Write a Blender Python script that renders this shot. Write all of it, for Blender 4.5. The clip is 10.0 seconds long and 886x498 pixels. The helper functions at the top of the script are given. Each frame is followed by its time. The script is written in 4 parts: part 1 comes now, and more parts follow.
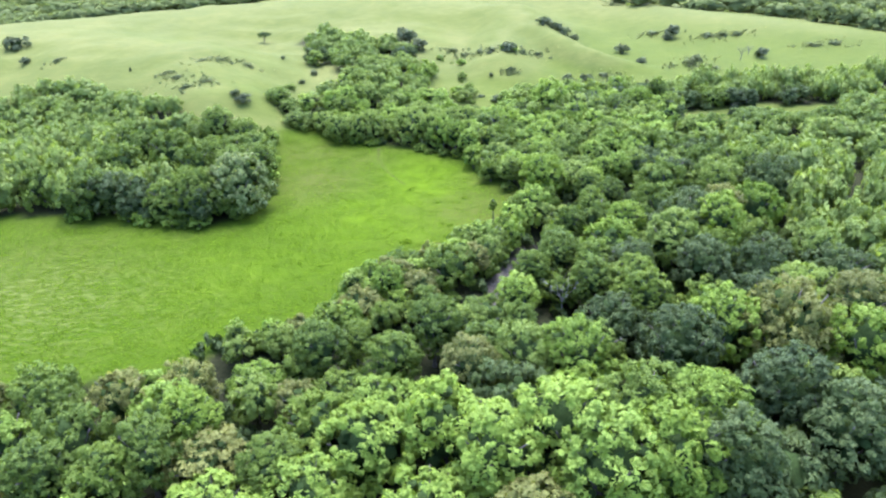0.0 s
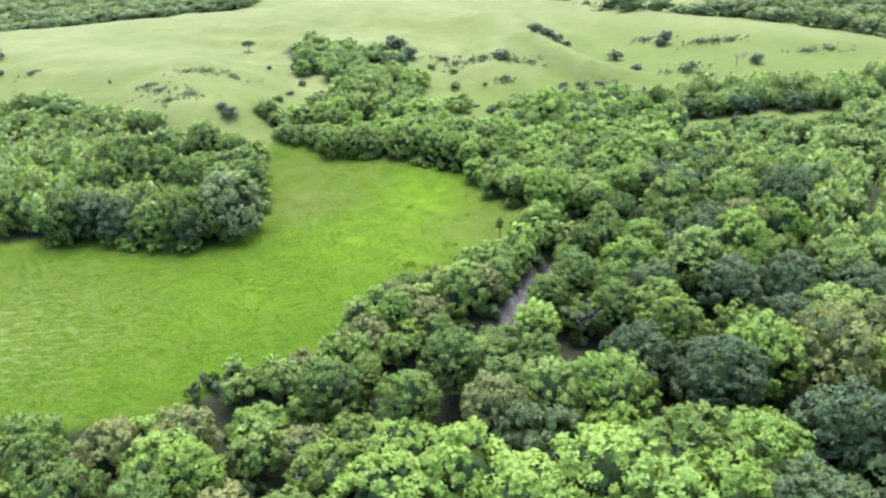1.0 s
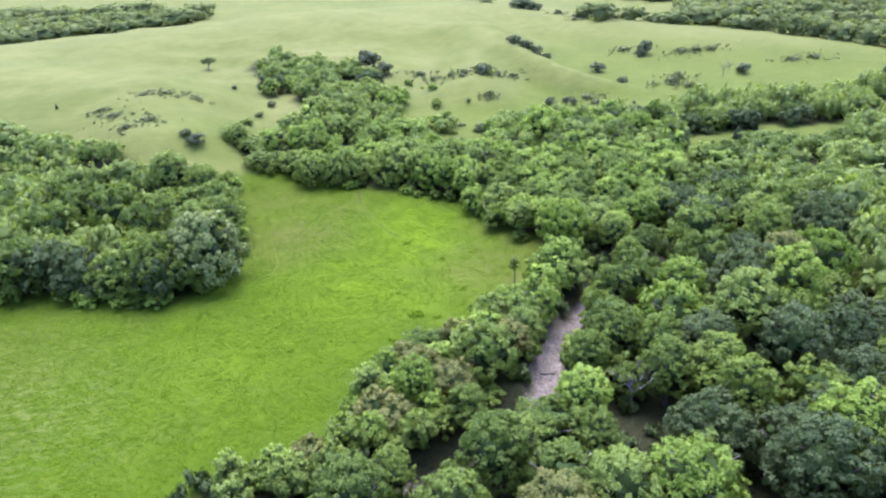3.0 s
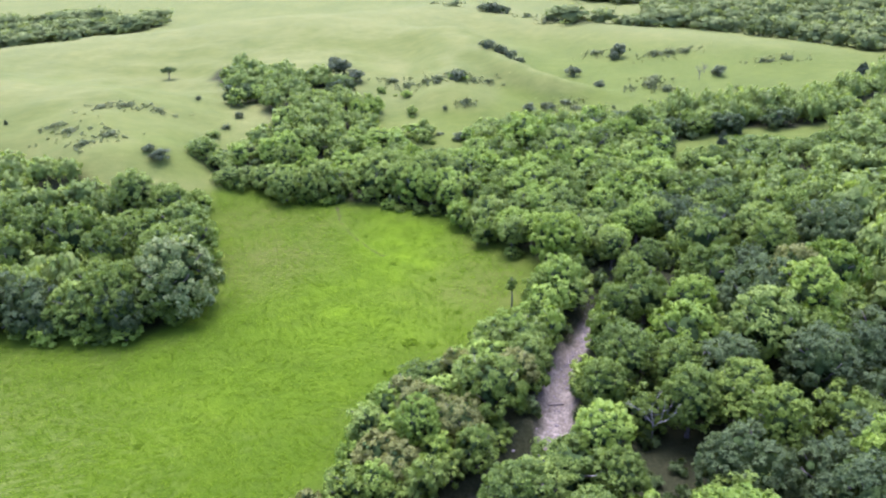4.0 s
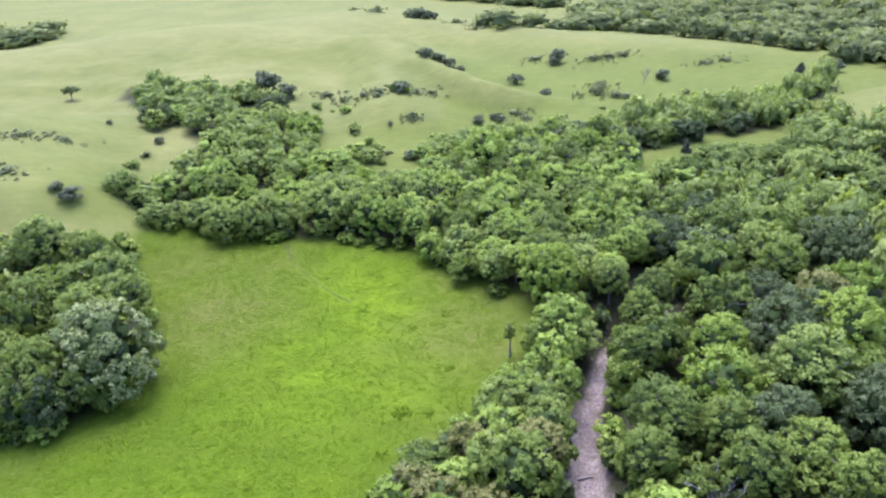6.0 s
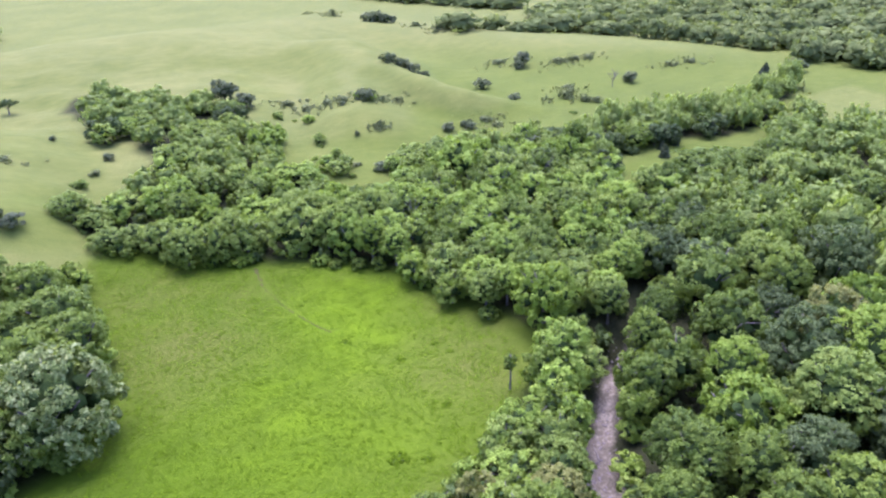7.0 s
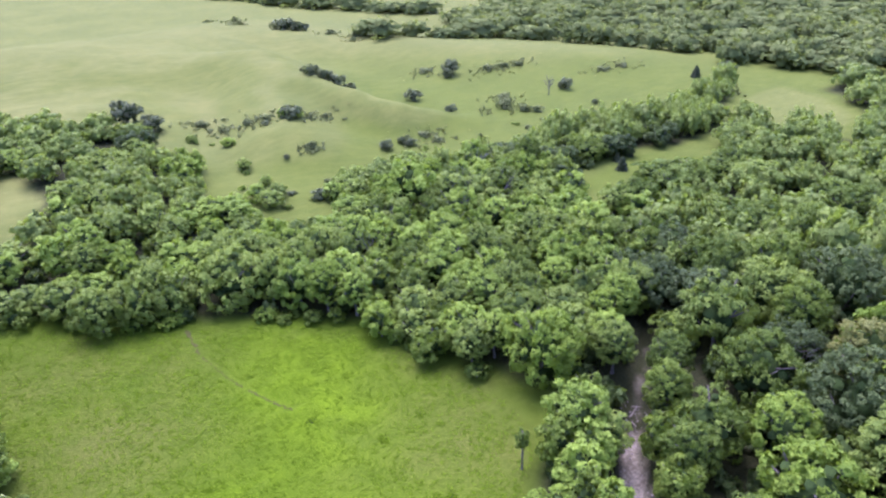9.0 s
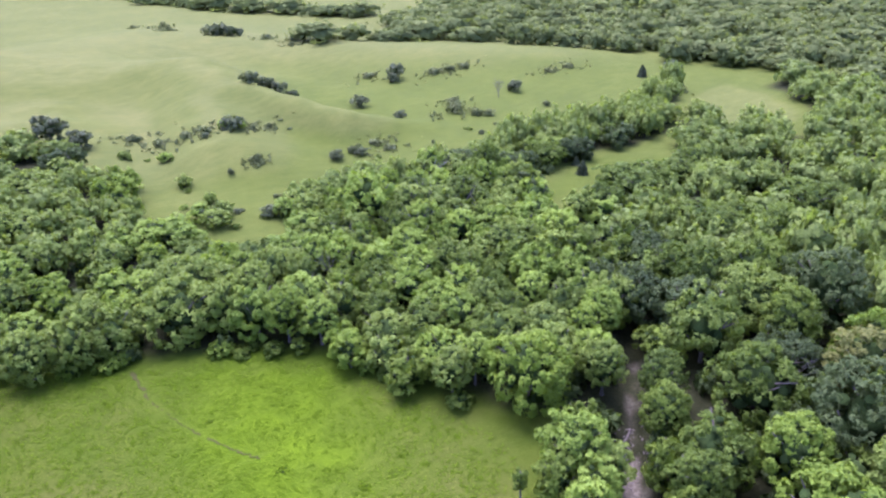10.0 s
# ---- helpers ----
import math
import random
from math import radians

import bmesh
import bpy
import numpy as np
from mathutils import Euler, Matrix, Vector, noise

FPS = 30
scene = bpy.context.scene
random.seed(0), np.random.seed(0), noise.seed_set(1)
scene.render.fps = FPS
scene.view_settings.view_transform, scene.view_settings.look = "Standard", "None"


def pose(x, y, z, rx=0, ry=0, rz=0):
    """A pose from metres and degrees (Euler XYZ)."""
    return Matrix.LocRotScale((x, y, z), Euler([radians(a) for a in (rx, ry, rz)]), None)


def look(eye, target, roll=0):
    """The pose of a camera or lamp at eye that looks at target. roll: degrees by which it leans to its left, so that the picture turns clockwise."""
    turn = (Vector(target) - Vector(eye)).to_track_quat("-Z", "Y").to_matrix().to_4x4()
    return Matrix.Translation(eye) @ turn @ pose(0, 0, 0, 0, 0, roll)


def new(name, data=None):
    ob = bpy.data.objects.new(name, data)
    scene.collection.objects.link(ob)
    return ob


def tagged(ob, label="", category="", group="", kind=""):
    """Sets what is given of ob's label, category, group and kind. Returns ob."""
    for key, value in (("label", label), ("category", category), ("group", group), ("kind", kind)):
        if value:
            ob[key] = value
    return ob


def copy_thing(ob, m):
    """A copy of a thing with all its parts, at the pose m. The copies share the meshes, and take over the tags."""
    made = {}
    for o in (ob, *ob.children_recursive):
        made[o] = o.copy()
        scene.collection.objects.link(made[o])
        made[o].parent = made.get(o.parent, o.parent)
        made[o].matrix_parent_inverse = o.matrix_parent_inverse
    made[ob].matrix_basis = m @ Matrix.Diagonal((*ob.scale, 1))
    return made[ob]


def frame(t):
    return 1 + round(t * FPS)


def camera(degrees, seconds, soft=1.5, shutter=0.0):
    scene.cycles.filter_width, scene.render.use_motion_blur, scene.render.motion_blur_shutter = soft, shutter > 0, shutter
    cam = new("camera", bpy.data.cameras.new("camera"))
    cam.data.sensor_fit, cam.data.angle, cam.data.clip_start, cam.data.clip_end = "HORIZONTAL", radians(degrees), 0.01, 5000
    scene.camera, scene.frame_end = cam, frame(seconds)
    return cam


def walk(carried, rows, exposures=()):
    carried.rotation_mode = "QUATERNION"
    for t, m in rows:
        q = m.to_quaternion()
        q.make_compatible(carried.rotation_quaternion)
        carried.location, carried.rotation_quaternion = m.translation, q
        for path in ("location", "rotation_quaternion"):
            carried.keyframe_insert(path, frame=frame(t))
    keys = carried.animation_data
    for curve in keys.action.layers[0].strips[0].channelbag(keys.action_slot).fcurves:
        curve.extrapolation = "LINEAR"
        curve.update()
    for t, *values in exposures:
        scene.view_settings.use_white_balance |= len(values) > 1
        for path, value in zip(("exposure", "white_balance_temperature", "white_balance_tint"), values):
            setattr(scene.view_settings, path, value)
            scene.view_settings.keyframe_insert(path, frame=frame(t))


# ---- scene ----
cam = camera(65.6, 10.0, soft=2.3)
METRES, EYE, TILT, LEAN, TURN = 92.7, 61.4, -0.48, 3.0, 0.0
ROWS = [
    (0.0, 0.0, 0.0, 0.0, 0.26, -27.49, -0.49),
    (0.5, -0.0247, 0.0409, -0.0018, -0.63, -27.28, -0.44),
    (1.0, -0.0478, 0.0833, -0.0039, -1.51, -27.12, -0.4),
    (1.5, -0.0701, 0.1265, -0.0061, -2.4, -26.95, -0.37),
    (2.0, -0.0922, 0.1709, -0.0085, -3.29, -26.79, -0.37),
    (2.5, -0.1131, 0.2156, -0.0112, -4.21, -26.62, -0.34),
    (4.0, -0.1721, 0.3524, -0.0215, -8.79, -26.2, -0.28),
    (4.5, -0.1906, 0.3992, -0.0254, -10.58, -26.09, -0.29),
    (5.0, -0.2079, 0.4471, -0.0291, -12.38, -26.01, -0.28),
    (5.5, -0.2241, 0.4957, -0.0326, -14.25, -25.92, -0.3),
    (7.0, -0.2604, 0.6477, -0.0437, -20.32, -25.62, -0.32),
    (7.5, -0.2676, 0.6985, -0.0469, -22.36, -25.54, -0.37),
    (8.0, -0.2732, 0.7498, -0.0514, -24.39, -25.41, -0.42),
    (8.5, -0.2771, 0.8013, -0.0549, -26.38, -25.32, -0.49),
    (9.0, -0.28, 0.8521, -0.0575, -28.47, -25.24, -0.53),
    (9.5, -0.2817, 0.9026, -0.0612, -30.86, -25.1, -0.53),
    (10.0, -0.2792, 0.9429, -0.0654, -33.96, -25.05, -0.45),
]
walk(cam, [(t, pose(0, 0, EYE, TILT, LEAN, TURN) @ pose(METRES * x, METRES * y, METRES * z, 90 + pitch, roll, yaw)) for t, x, y, z, yaw, pitch, roll in ROWS],
     exposures=[(0.0, 2.68, 5050, 25), (2.5, 2.5, 5070, 33), (5.0, 2.42, 5090, 40), (7.5, 2.38, 5090, 44), (10.0, 2.24, 5090, 46)])

# ---- light: a bright overcast sky with a wide, weak sun ----
SUN_UP, SUN_ROUND = 70.0, 5.0
world = bpy.data.worlds.new("overcast_sky")
scene.world = world
world.use_nodes = True
wn = world.node_tree.nodes
wn.clear()
sky = wn.new("ShaderNodeTexSky")
sky.sky_type, sky.sun_disc = "NISHITA", False
sky.sun_elevation, sky.sun_rotation = radians(SUN_UP), radians(SUN_ROUND)
sky.air_density, sky.dust_density, sky.ozone_density = 1.0, 3.0, 1.0
back = wn.new("ShaderNodeBackground")
back.inputs["Strength"].default_value = 0.15
wout = wn.new("ShaderNodeOutputWorld")
world.node_tree.links.new(sky.outputs["Color"], back.inputs["Color"])
world.node_tree.links.new(back.outputs["Background"], wout.inputs["Surface"])
sun = new("sun", bpy.data.lights.new("sun", "SUN"))
sun.data.energy, sun.data.angle, sun.data.color = 1.5, radians(50), (1.0, 0.965, 0.9)
sa, se = radians(SUN_ROUND), radians(SUN_UP)
sun_way = Vector((math.sin(sa) * math.cos(se), math.cos(sa) * math.cos(se), math.sin(se)))
sun.matrix_world = look(sun_way * 300 + Vector((0, 120, 0)), (0, 120, 0))


# ---- materials ----
def material(name):
    mat = bpy.data.materials.new(name)
    mat.use_nodes = True
    nt = mat.node_tree
    nt.nodes.clear()
    return mat, nt


def node(nt, kind, **values):
    n = nt.nodes.new(kind)
    for key, value in values.items():
        n.inputs[key].default_value = value
    return n


def noise_tex(nt, coord, scale, detail=4.0, rough=0.6):
    n = node(nt, "ShaderNodeTexNoise", Scale=scale, Detail=detail, Roughness=rough)
    nt.links.new(coord, n.inputs["Vector"])
    return n.outputs["Fac"]


def ramp(nt, fac, stops):
    n = nt.nodes.new("ShaderNodeValToRGB")
    el = n.color_ramp.elements
    while len(el) < len(stops):
        el.new(0.5)
    for e, (at, colour) in zip(el, stops):
        e.position, e.color = at, (*colour, 1)
    nt.links.new(fac, n.inputs["Fac"])
    return n.outputs["Color"]


def mix(nt, fac, a, b, blend="MIX"):
    n = nt.nodes.new("ShaderNodeMix")
    n.data_type, n.blend_type = "RGBA", blend
    for value, socket in ((fac, n.inputs[0]), (a, n.inputs[6]), (b, n.inputs[7])):
        if isinstance(value, bpy.types.NodeSocket):
            nt.links.new(value, socket)
        elif isinstance(value, tuple):
            socket.default_value = (*value, 1)
        else:
            socket.default_value = value
    return n.outputs[2]


def maths(nt, op, a, b):
    n = nt.nodes.new("ShaderNodeMath")
    n.operation = op
    for value, socket in ((a, n.inputs[0]), (b, n.inputs[1])):
        if isinstance(value, bpy.types.NodeSocket):
            nt.links.new(value, socket)
        else:
            socket.default_value = value
    return n.outputs[0]


def position(nt):
    return nt.nodes.new("ShaderNodeNewGeometry").outputs["Position"]


def finish(nt, colour, rough=0.9, bump=None, depth=0.05, specular=0.2):
    p = node(nt, "ShaderNodeBsdfPrincipled", Roughness=rough)
    p.inputs["Specular IOR Level"].default_value = specular
    if isinstance(colour, tuple):
        p.inputs["Base Color"].default_value = (*colour, 1)
    else:
        nt.links.new(colour, p.inputs["Base Color"])
    if bump is not None:
        b = node(nt, "ShaderNodeBump", Strength=0.9, Distance=depth)
        nt.links.new(bump, b.inputs["Height"])
        nt.links.new(b.outputs["Normal"], p.inputs["Normal"])
    out = nt.nodes.new("ShaderNodeOutputMaterial")
    nt.links.new(p.outputs["BSDF"], out.inputs["Surface"])
    return p, out


def leaf_material(name, young, old, pale=None, by_tint=False, gloss=0.6, by_leaf=0.26, leaflet=0.17, tilt=1.25, sheen=0.14):
    """Leaves: the hue shifts from tree to tree and from leaf to leaf, each leaflet of a spray hangs its own way, and light passes through in part."""
    mat, nt = material(name)
    geo = nt.nodes.new("ShaderNodeNewGeometry")
    if by_tint:
        tree = nt.nodes.new("ShaderNodeAttribute")
        tree.attribute_name = "tint"
        tree_fac = tree.outputs["Fac"]
    else:
        tree_fac = nt.nodes.new("ShaderNodeObjectInfo").outputs["Random"]
    patch = noise_tex(nt, geo.outputs["Position"], 0.35, 2.0)
    fac = maths(nt, "ADD", maths(nt, "MULTIPLY", geo.outputs["Random Per Island"], by_leaf), maths(nt, "MULTIPLY", tree_fac, 0.38))
    fac = maths(nt, "ADD", fac, maths(nt, "MULTIPLY", patch, 0.4))
    cells = node(nt, "ShaderNodeTexVoronoi", Scale=1 / leaflet)
    nt.links.new(geo.outputs["Position"], cells.inputs["Vector"])
    shift = nt.nodes.new("ShaderNodeVectorMath")
    shift.operation = "MULTIPLY_ADD"
    nt.links.new(cells.outputs["Color"], shift.inputs[0])
    shift.inputs[1].default_value, shift.inputs[2].default_value = (tilt, tilt, tilt), (-tilt / 2, -tilt / 2, -tilt / 2)
    total = nt.nodes.new("ShaderNodeVectorMath")
    nt.links.new(geo.outputs["Normal"], total.inputs[0])
    nt.links.new(shift.outputs[0], total.inputs[1])
    unit = nt.nodes.new("ShaderNodeVectorMath")
    unit.operation = "NORMALIZE"
    nt.links.new(total.outputs[0], unit.inputs[0])
    tilted = unit.outputs[0]
    single = nt.nodes.new("ShaderNodeSeparateColor")
    nt.links.new(cells.outputs["Color"], single.inputs["Color"])
    fac = maths(nt, "ADD", fac, maths(nt, "MULTIPLY", maths(nt, "SUBTRACT", single.outputs[0], 0.5), 0.34))
    middle = tuple((a + b) / 2 for a, b in zip(young, old))
    colour = ramp(nt, fac, [(0.12, old), (0.5, middle), (0.95, young)])
    if pale:
        side = ramp(nt, geo.outputs["Random Per Island"], [(0.74, (0, 0, 0)), (0.8, (1, 1, 1))])
        colour = mix(nt, side, colour, pale)
    if by_tint:
        ruffle = noise_tex(nt, geo.outputs["Position"], 1.1, 5.0, 0.65)
        colour = mix(nt, 0.5, colour, ramp(nt, ruffle, [(0.36, old), (0.52, middle), (0.66, young)]))
    p, out = finish(nt, colour, gloss, specular=sheen)
    t = nt.nodes.new("ShaderNodeBsdfTranslucent")
    for shader in (p, t):
        nt.links.new(tilted, shader.inputs["Normal"])
    nt.links.new(mix(nt, 1.0, colour, (1.25, 1.3, 0.55), "MULTIPLY"), t.inputs["Color"])
    m = node(nt, "ShaderNodeMixShader", Fac=0.42)
    nt.links.new(p.outputs["BSDF"], m.inputs[1])
    nt.links.new(t.outputs["BSDF"], m.inputs[2])
    nt.links.new(m.outputs["Shader"], out.inputs["Surface"])
    return mat


def bark_material(name, dark, light, specular=0.2):
    mat, nt = material(name)
    pos = position(nt)
    n = noise_tex(nt, pos, 6.0, 6.0)
    finish(nt, ramp(nt, n, [(0.3, dark), (0.7, light)]), 0.95, n, 0.04, specular)
    return mat


def ground_material():
    """One sheet: lush meadow, dry upland prairie, fallen leaves under the woods with shade in their colour, gravel in
    the creek.
    """
    mat, nt = material("ground")
    pos = position(nt)
    cover = nt.nodes.new("ShaderNodeAttribute")
    cover.attribute_name = "cover"
    split = nt.nodes.new("ShaderNodeSeparateColor")
    nt.links.new(cover.outputs["Color"], split.inputs["Color"])
    lush, bed, wood = split.outputs[0], split.outputs[1], split.outputs[2]
    broad, mid, fine = noise_tex(nt, pos, 0.035, 3.0), noise_tex(nt, pos, 0.22, 5.0), noise_tex(nt, pos, 2.6, 5.0, 0.7)
    streak_map = node(nt, "ShaderNodeMapping", Rotation=(0, 0, 0.5), Scale=(0.35, 1.3, 1))
    nt.links.new(pos, streak_map.inputs["Vector"])
    streak = noise_tex(nt, streak_map.outputs["Vector"], 0.5, 6.0, 0.65)
    upland = ramp(nt, maths(nt, "ADD", maths(nt, "MULTIPLY", broad, 0.6), maths(nt, "MULTIPLY", mid, 0.4)),
                  [(0.38, UPLAND[0]), (0.5, UPLAND[1]), (0.62, UPLAND[2])])
    upland = mix(nt, 0.4, upland, ramp(nt, fine, [(0.35, UPLAND[0]), (0.65, UPLAND[2])]))
    upland = mix(nt, 0.35, upland, ramp(nt, streak, [(0.38, UPLAND[0]), (0.5, UPLAND[1]), (0.62, UPLAND[2])]))
    meadow = ramp(nt, maths(nt, "ADD", maths(nt, "MULTIPLY", broad, 0.55), maths(nt, "MULTIPLY", mid, 0.45)),
                  [(0.38, MEADOW[0]), (0.5, MEADOW[1]), (0.6, MEADOW[2])])
    meadow = mix(nt, 0.3, meadow, ramp(nt, streak, [(0.3, MEADOW[0]), (0.5, MEADOW[1]), (0.7, MEADOW[2])]))
    meadow = mix(nt, 0.3, meadow, ramp(nt, fine, [(0.25, MEADOW[0]), (0.75, MEADOW[2])]))
    dry = maths(nt, "MULTIPLY", cover.outputs["Alpha"], ramp(nt, maths(nt, "ADD", maths(nt, "MULTIPLY", mid, 0.6), maths(nt, "MULTIPLY", fine, 0.4)), [(0.38, (0.25, 0.25, 0.25)), (0.6, (1, 1, 1))]))
    meadow = mix(nt, dry, meadow, MEADOW[3])
    young = nt.nodes.new("ShaderNodeAttribute")
    young.attribute_name = "fresh"
    young = maths(nt, "MULTIPLY", young.outputs["Fac"], ramp(nt, maths(nt, "ADD", maths(nt, "MULTIPLY", streak, 0.3), maths(nt, "MULTIPLY", mid, 0.7)), [(0.34, (0.4, 0.4, 0.4)), (0.62, (1, 1, 1))]))
    meadow = mix(nt, young, meadow, MEADOW[4])
    lodged_map = node(nt, "ShaderNodeMapping", Rotation=(0, 0, -0.35), Scale=(0.45, 1.25, 1))
    nt.links.new(pos, lodged_map.inputs["Vector"])
    lodged = noise_tex(nt, lodged_map.outputs["Vector"], 0.75, 4.0, 0.6)
    bent = nt.nodes.new("ShaderNodeAttribute")
    bent.attribute_name = "lodged"
    meadow = mix(nt, maths(nt, "MULTIPLY", bent.outputs["Fac"], ramp(nt, lodged, [(0.47, (0, 0, 0)), (0.6, (0.75, 0.75, 0.75))])), meadow, MEADOW[5])
    colour = mix(nt, lush, upland, meadow)
    # fallen leaves and soil, toned darker to paint the shade under the trees
    shaded_litter = ramp(nt, fine, [(0.3, (0.013, 0.015, 0.006)), (0.55, (0.025, 0.027, 0.01)), (0.8, (0.048, 0.042, 0.022))])
    colour = mix(nt, wood, colour, shaded_litter)
    gravel = ramp(nt, maths(nt, "ADD", maths(nt, "MULTIPLY", fine, 0.5), maths(nt, "MULTIPLY", mid, 0.5)),
                  [(0.36, (0.055, 0.044, 0.028)), (0.5, (0.106, 0.09, 0.06)), (0.66, (0.26, 0.22, 0.16))])
    colour = mix(nt, bed, colour, gravel)
    finish(nt, colour, 0.95, maths(nt, "ADD", fine, lodged), 0.15, 0.03)
    return mat


UPLAND = ((0.076, 0.09, 0.022), (0.099, 0.107, 0.026), (0.13, 0.129, 0.035))
MEADOW = ((0.03, 0.05, 0.002), (0.04, 0.068, 0.002), (0.053, 0.083, 0.002), (0.068, 0.074, 0.013), (0.076, 0.119, 0.002), (0.09, 0.106, 0.02))
GROUND = ground_material()
LEAVES = {
    "green": leaf_material("leaves_green", (0.158, 0.215, 0.022), (0.056, 0.088, 0.013)),
    "lime": leaf_material("leaves_lime", (0.199, 0.271, 0.025), (0.106, 0.166, 0.017)),
    "sage": leaf_material("leaves_sage", (0.208, 0.27, 0.04), (0.104, 0.148, 0.024)),
    "pale": leaf_material("leaves_pale", (0.25, 0.335, 0.04), (0.14, 0.206, 0.026)),
    "dark": leaf_material("leaves_dark", (0.098, 0.130, 0.033), (0.035, 0.056, 0.018)),
    "olive": leaf_material("leaves_olive", (0.202, 0.207, 0.045), (0.101, 0.115, 0.026)),
    "silver": leaf_material("leaves_silver", (0.16, 0.2, 0.05), (0.066, 0.098, 0.026), pale=(0.25, 0.285, 0.1)),
    "cedar": leaf_material("needles_cedar", (0.06, 0.078, 0.03), (0.03, 0.042, 0.018)),
    # woods and far leaves lightened with distance, putting haze into their colour
    "woods": leaf_material("leaves_woods_hazed", (0.24, 0.305, 0.052), (0.088, 0.124, 0.028), by_tint=True, by_leaf=0.14),
    "far": leaf_material("leaves_far_woods_hazed", (0.195, 0.225, 0.07), (0.105, 0.132, 0.045), by_tint=True, by_leaf=0.14, leaflet=0.5, tilt=0.9, sheen=0.0),
    # undergrowth kept darker than the other leaves, painting shade beneath the crowns
    "undergrowth": leaf_material("leaves_undergrowth_shaded", (0.095, 0.135, 0.028), (0.032, 0.05, 0.015), by_tint=True),
    "grass": leaf_material("grass_blades", (0.088, 0.138, 0.004), (0.06, 0.1, 0.003), tilt=0.3, sheen=0.0),
    "scrub": leaf_material("leaves_scrub", (0.15, 0.172, 0.075), (0.075, 0.092, 0.045)),
    "weeds": leaf_material("upland_weeds", (0.2, 0.222, 0.082), (0.125, 0.145, 0.055)),
}
BARK = bark_material("bark", (0.05, 0.042, 0.035), (0.17, 0.145, 0.12))
BARE = bark_material("bare_wood", (0.13, 0.12, 0.095), (0.29, 0.265, 0.22))
GREY = bark_material("weathered_twigs", (0.06, 0.054, 0.046), (0.14, 0.128, 0.11))
DRIFT = bark_material("driftwood", (0.09, 0.076, 0.058), (0.2, 0.17, 0.135))
# dark fill inside the crowns, its colour standing in for shade between leaves
CROWN_SHADE = bark_material("crown_inner_shade", (0.018, 0.03, 0.009), (0.042, 0.064, 0.016), 0.0)
SOIL = bark_material("soil", (0.036, 0.04, 0.01), (0.062, 0.058, 0.02), 0.0)
STONE = bark_material("stone", (0.08, 0.068, 0.058), (0.2, 0.17, 0.15))


# ---- the lie of the land ----
RIDGES = [
    [(-420, 180, 18, 90), (-230, 255, 17, 60), (-150, 265, 17, 52), (-85, 230, 17, 40), (-70, 196, 14, 24), (-63, 177, 7, 12)],
    [(-230, 255, 17, 60), (-190, 300, 16, 60), (-110, 330, 15, 72), (-40, 345, 14, 72), (26, 312, 12, 24), (37, 268, 10.2, 12), (50, 248, 7.2, 9), (69, 243, 1.4, 7)],
    [(-40, 345, 14, 72), (30, 400, 10, 50), (80, 357, 6, 32), (115, 318, 5, 28), (150, 280, 4, 24), (158, 250, 1, 18)],
    [(26, 312, 12, 24), (16, 243, 8, 17)],
    [(-32, 272, 9, 45), (-32, 225, 7, 24), (-31, 203, 4, 14)],
    [(-32, 272, 9, 45), (-5, 228, 3, 26)],
]
CREEK = [(-120, 62), (-75, 70), (-46, 77), (-39, 79), (-27, 80), (-14, 84), (-3, 89), (5, 96), (8, 104), (11, 110), (16, 117), (21, 123.5),
         (27, 129), (33, 134), (41, 142), (46, 149), (56, 155), (72, 160), (100, 158), (140, 150), (230, 130)]
TRAIL = [(-20.5, 174), (-20, 166), (-17.5, 158.5), (-14.5, 152), (-12, 148)]
MEADOW_EDGE = [(-140, 138), (-87, 134), (-75, 133), (-60, 128.5), (-54, 127), (-47, 129), (-43.5, 138), (-41.5, 149), (-44.5, 163), (-49, 180),
               (-46, 184), (-33, 180), (-20, 173.5), (-9, 168.5), (-3, 165), (1, 160), (4.5, 152.5), (8.5, 144), (12, 135), (10, 127), (1, 118),
               (-5, 114), (-11, 111), (-19, 105), (-22, 96), (-27, 91), (-37, 87), (-42, 81), (-60, 77), (-140, 72)]
CLEARING = [(60, 183), (68, 182), (80, 184), (100, 182), (104, 187), (96, 193), (88, 199), (80, 195), (72, 193), (64, 191)]
FIELD = [(130, 207), (148, 218), (168, 223), (174, 211), (166, 195), (156, 184), (140, 178), (134, 190)]


def to_segments(px, py, path, closed=False):
    """Distance from points to a path in the plan."""
    best = np.full(np.shape(px), 1e9)
    pairs = list(zip(path, path[1:])) + ([(path[-1], path[0])] if closed else [])
    for a, b in pairs:
        dx, dy = b[0] - a[0], b[1] - a[1]
        t = np.clip(((px - a[0]) * dx + (py - a[1]) * dy) / (dx * dx + dy * dy), 0, 1)
        best = np.minimum(best, np.hypot(px - a[0] - t * dx, py - a[1] - t * dy))
    return best


def within(px, py, outline):
    """Signed distance: positive inside the outline."""
    px, py = np.asarray(px, float), np.asarray(py, float)
    inside = np.zeros(px.shape, bool)
    for a, b in zip(outline, outline[1:] + outline[:1]):
        if a[1] != b[1]:
            crosses = ((a[1] > py) != (b[1] > py)) & (px < (b[0] - a[0]) * (py - a[1]) / (b[1] - a[1]) + a[0])
            inside ^= crosses
    d = to_segments(px, py, outline, True)
    return np.where(inside, d, -d)


def step(a, b, v):
    t = np.clip((v - a) / (b - a), 0, 1)
    return t * t * (3 - 2 * t)


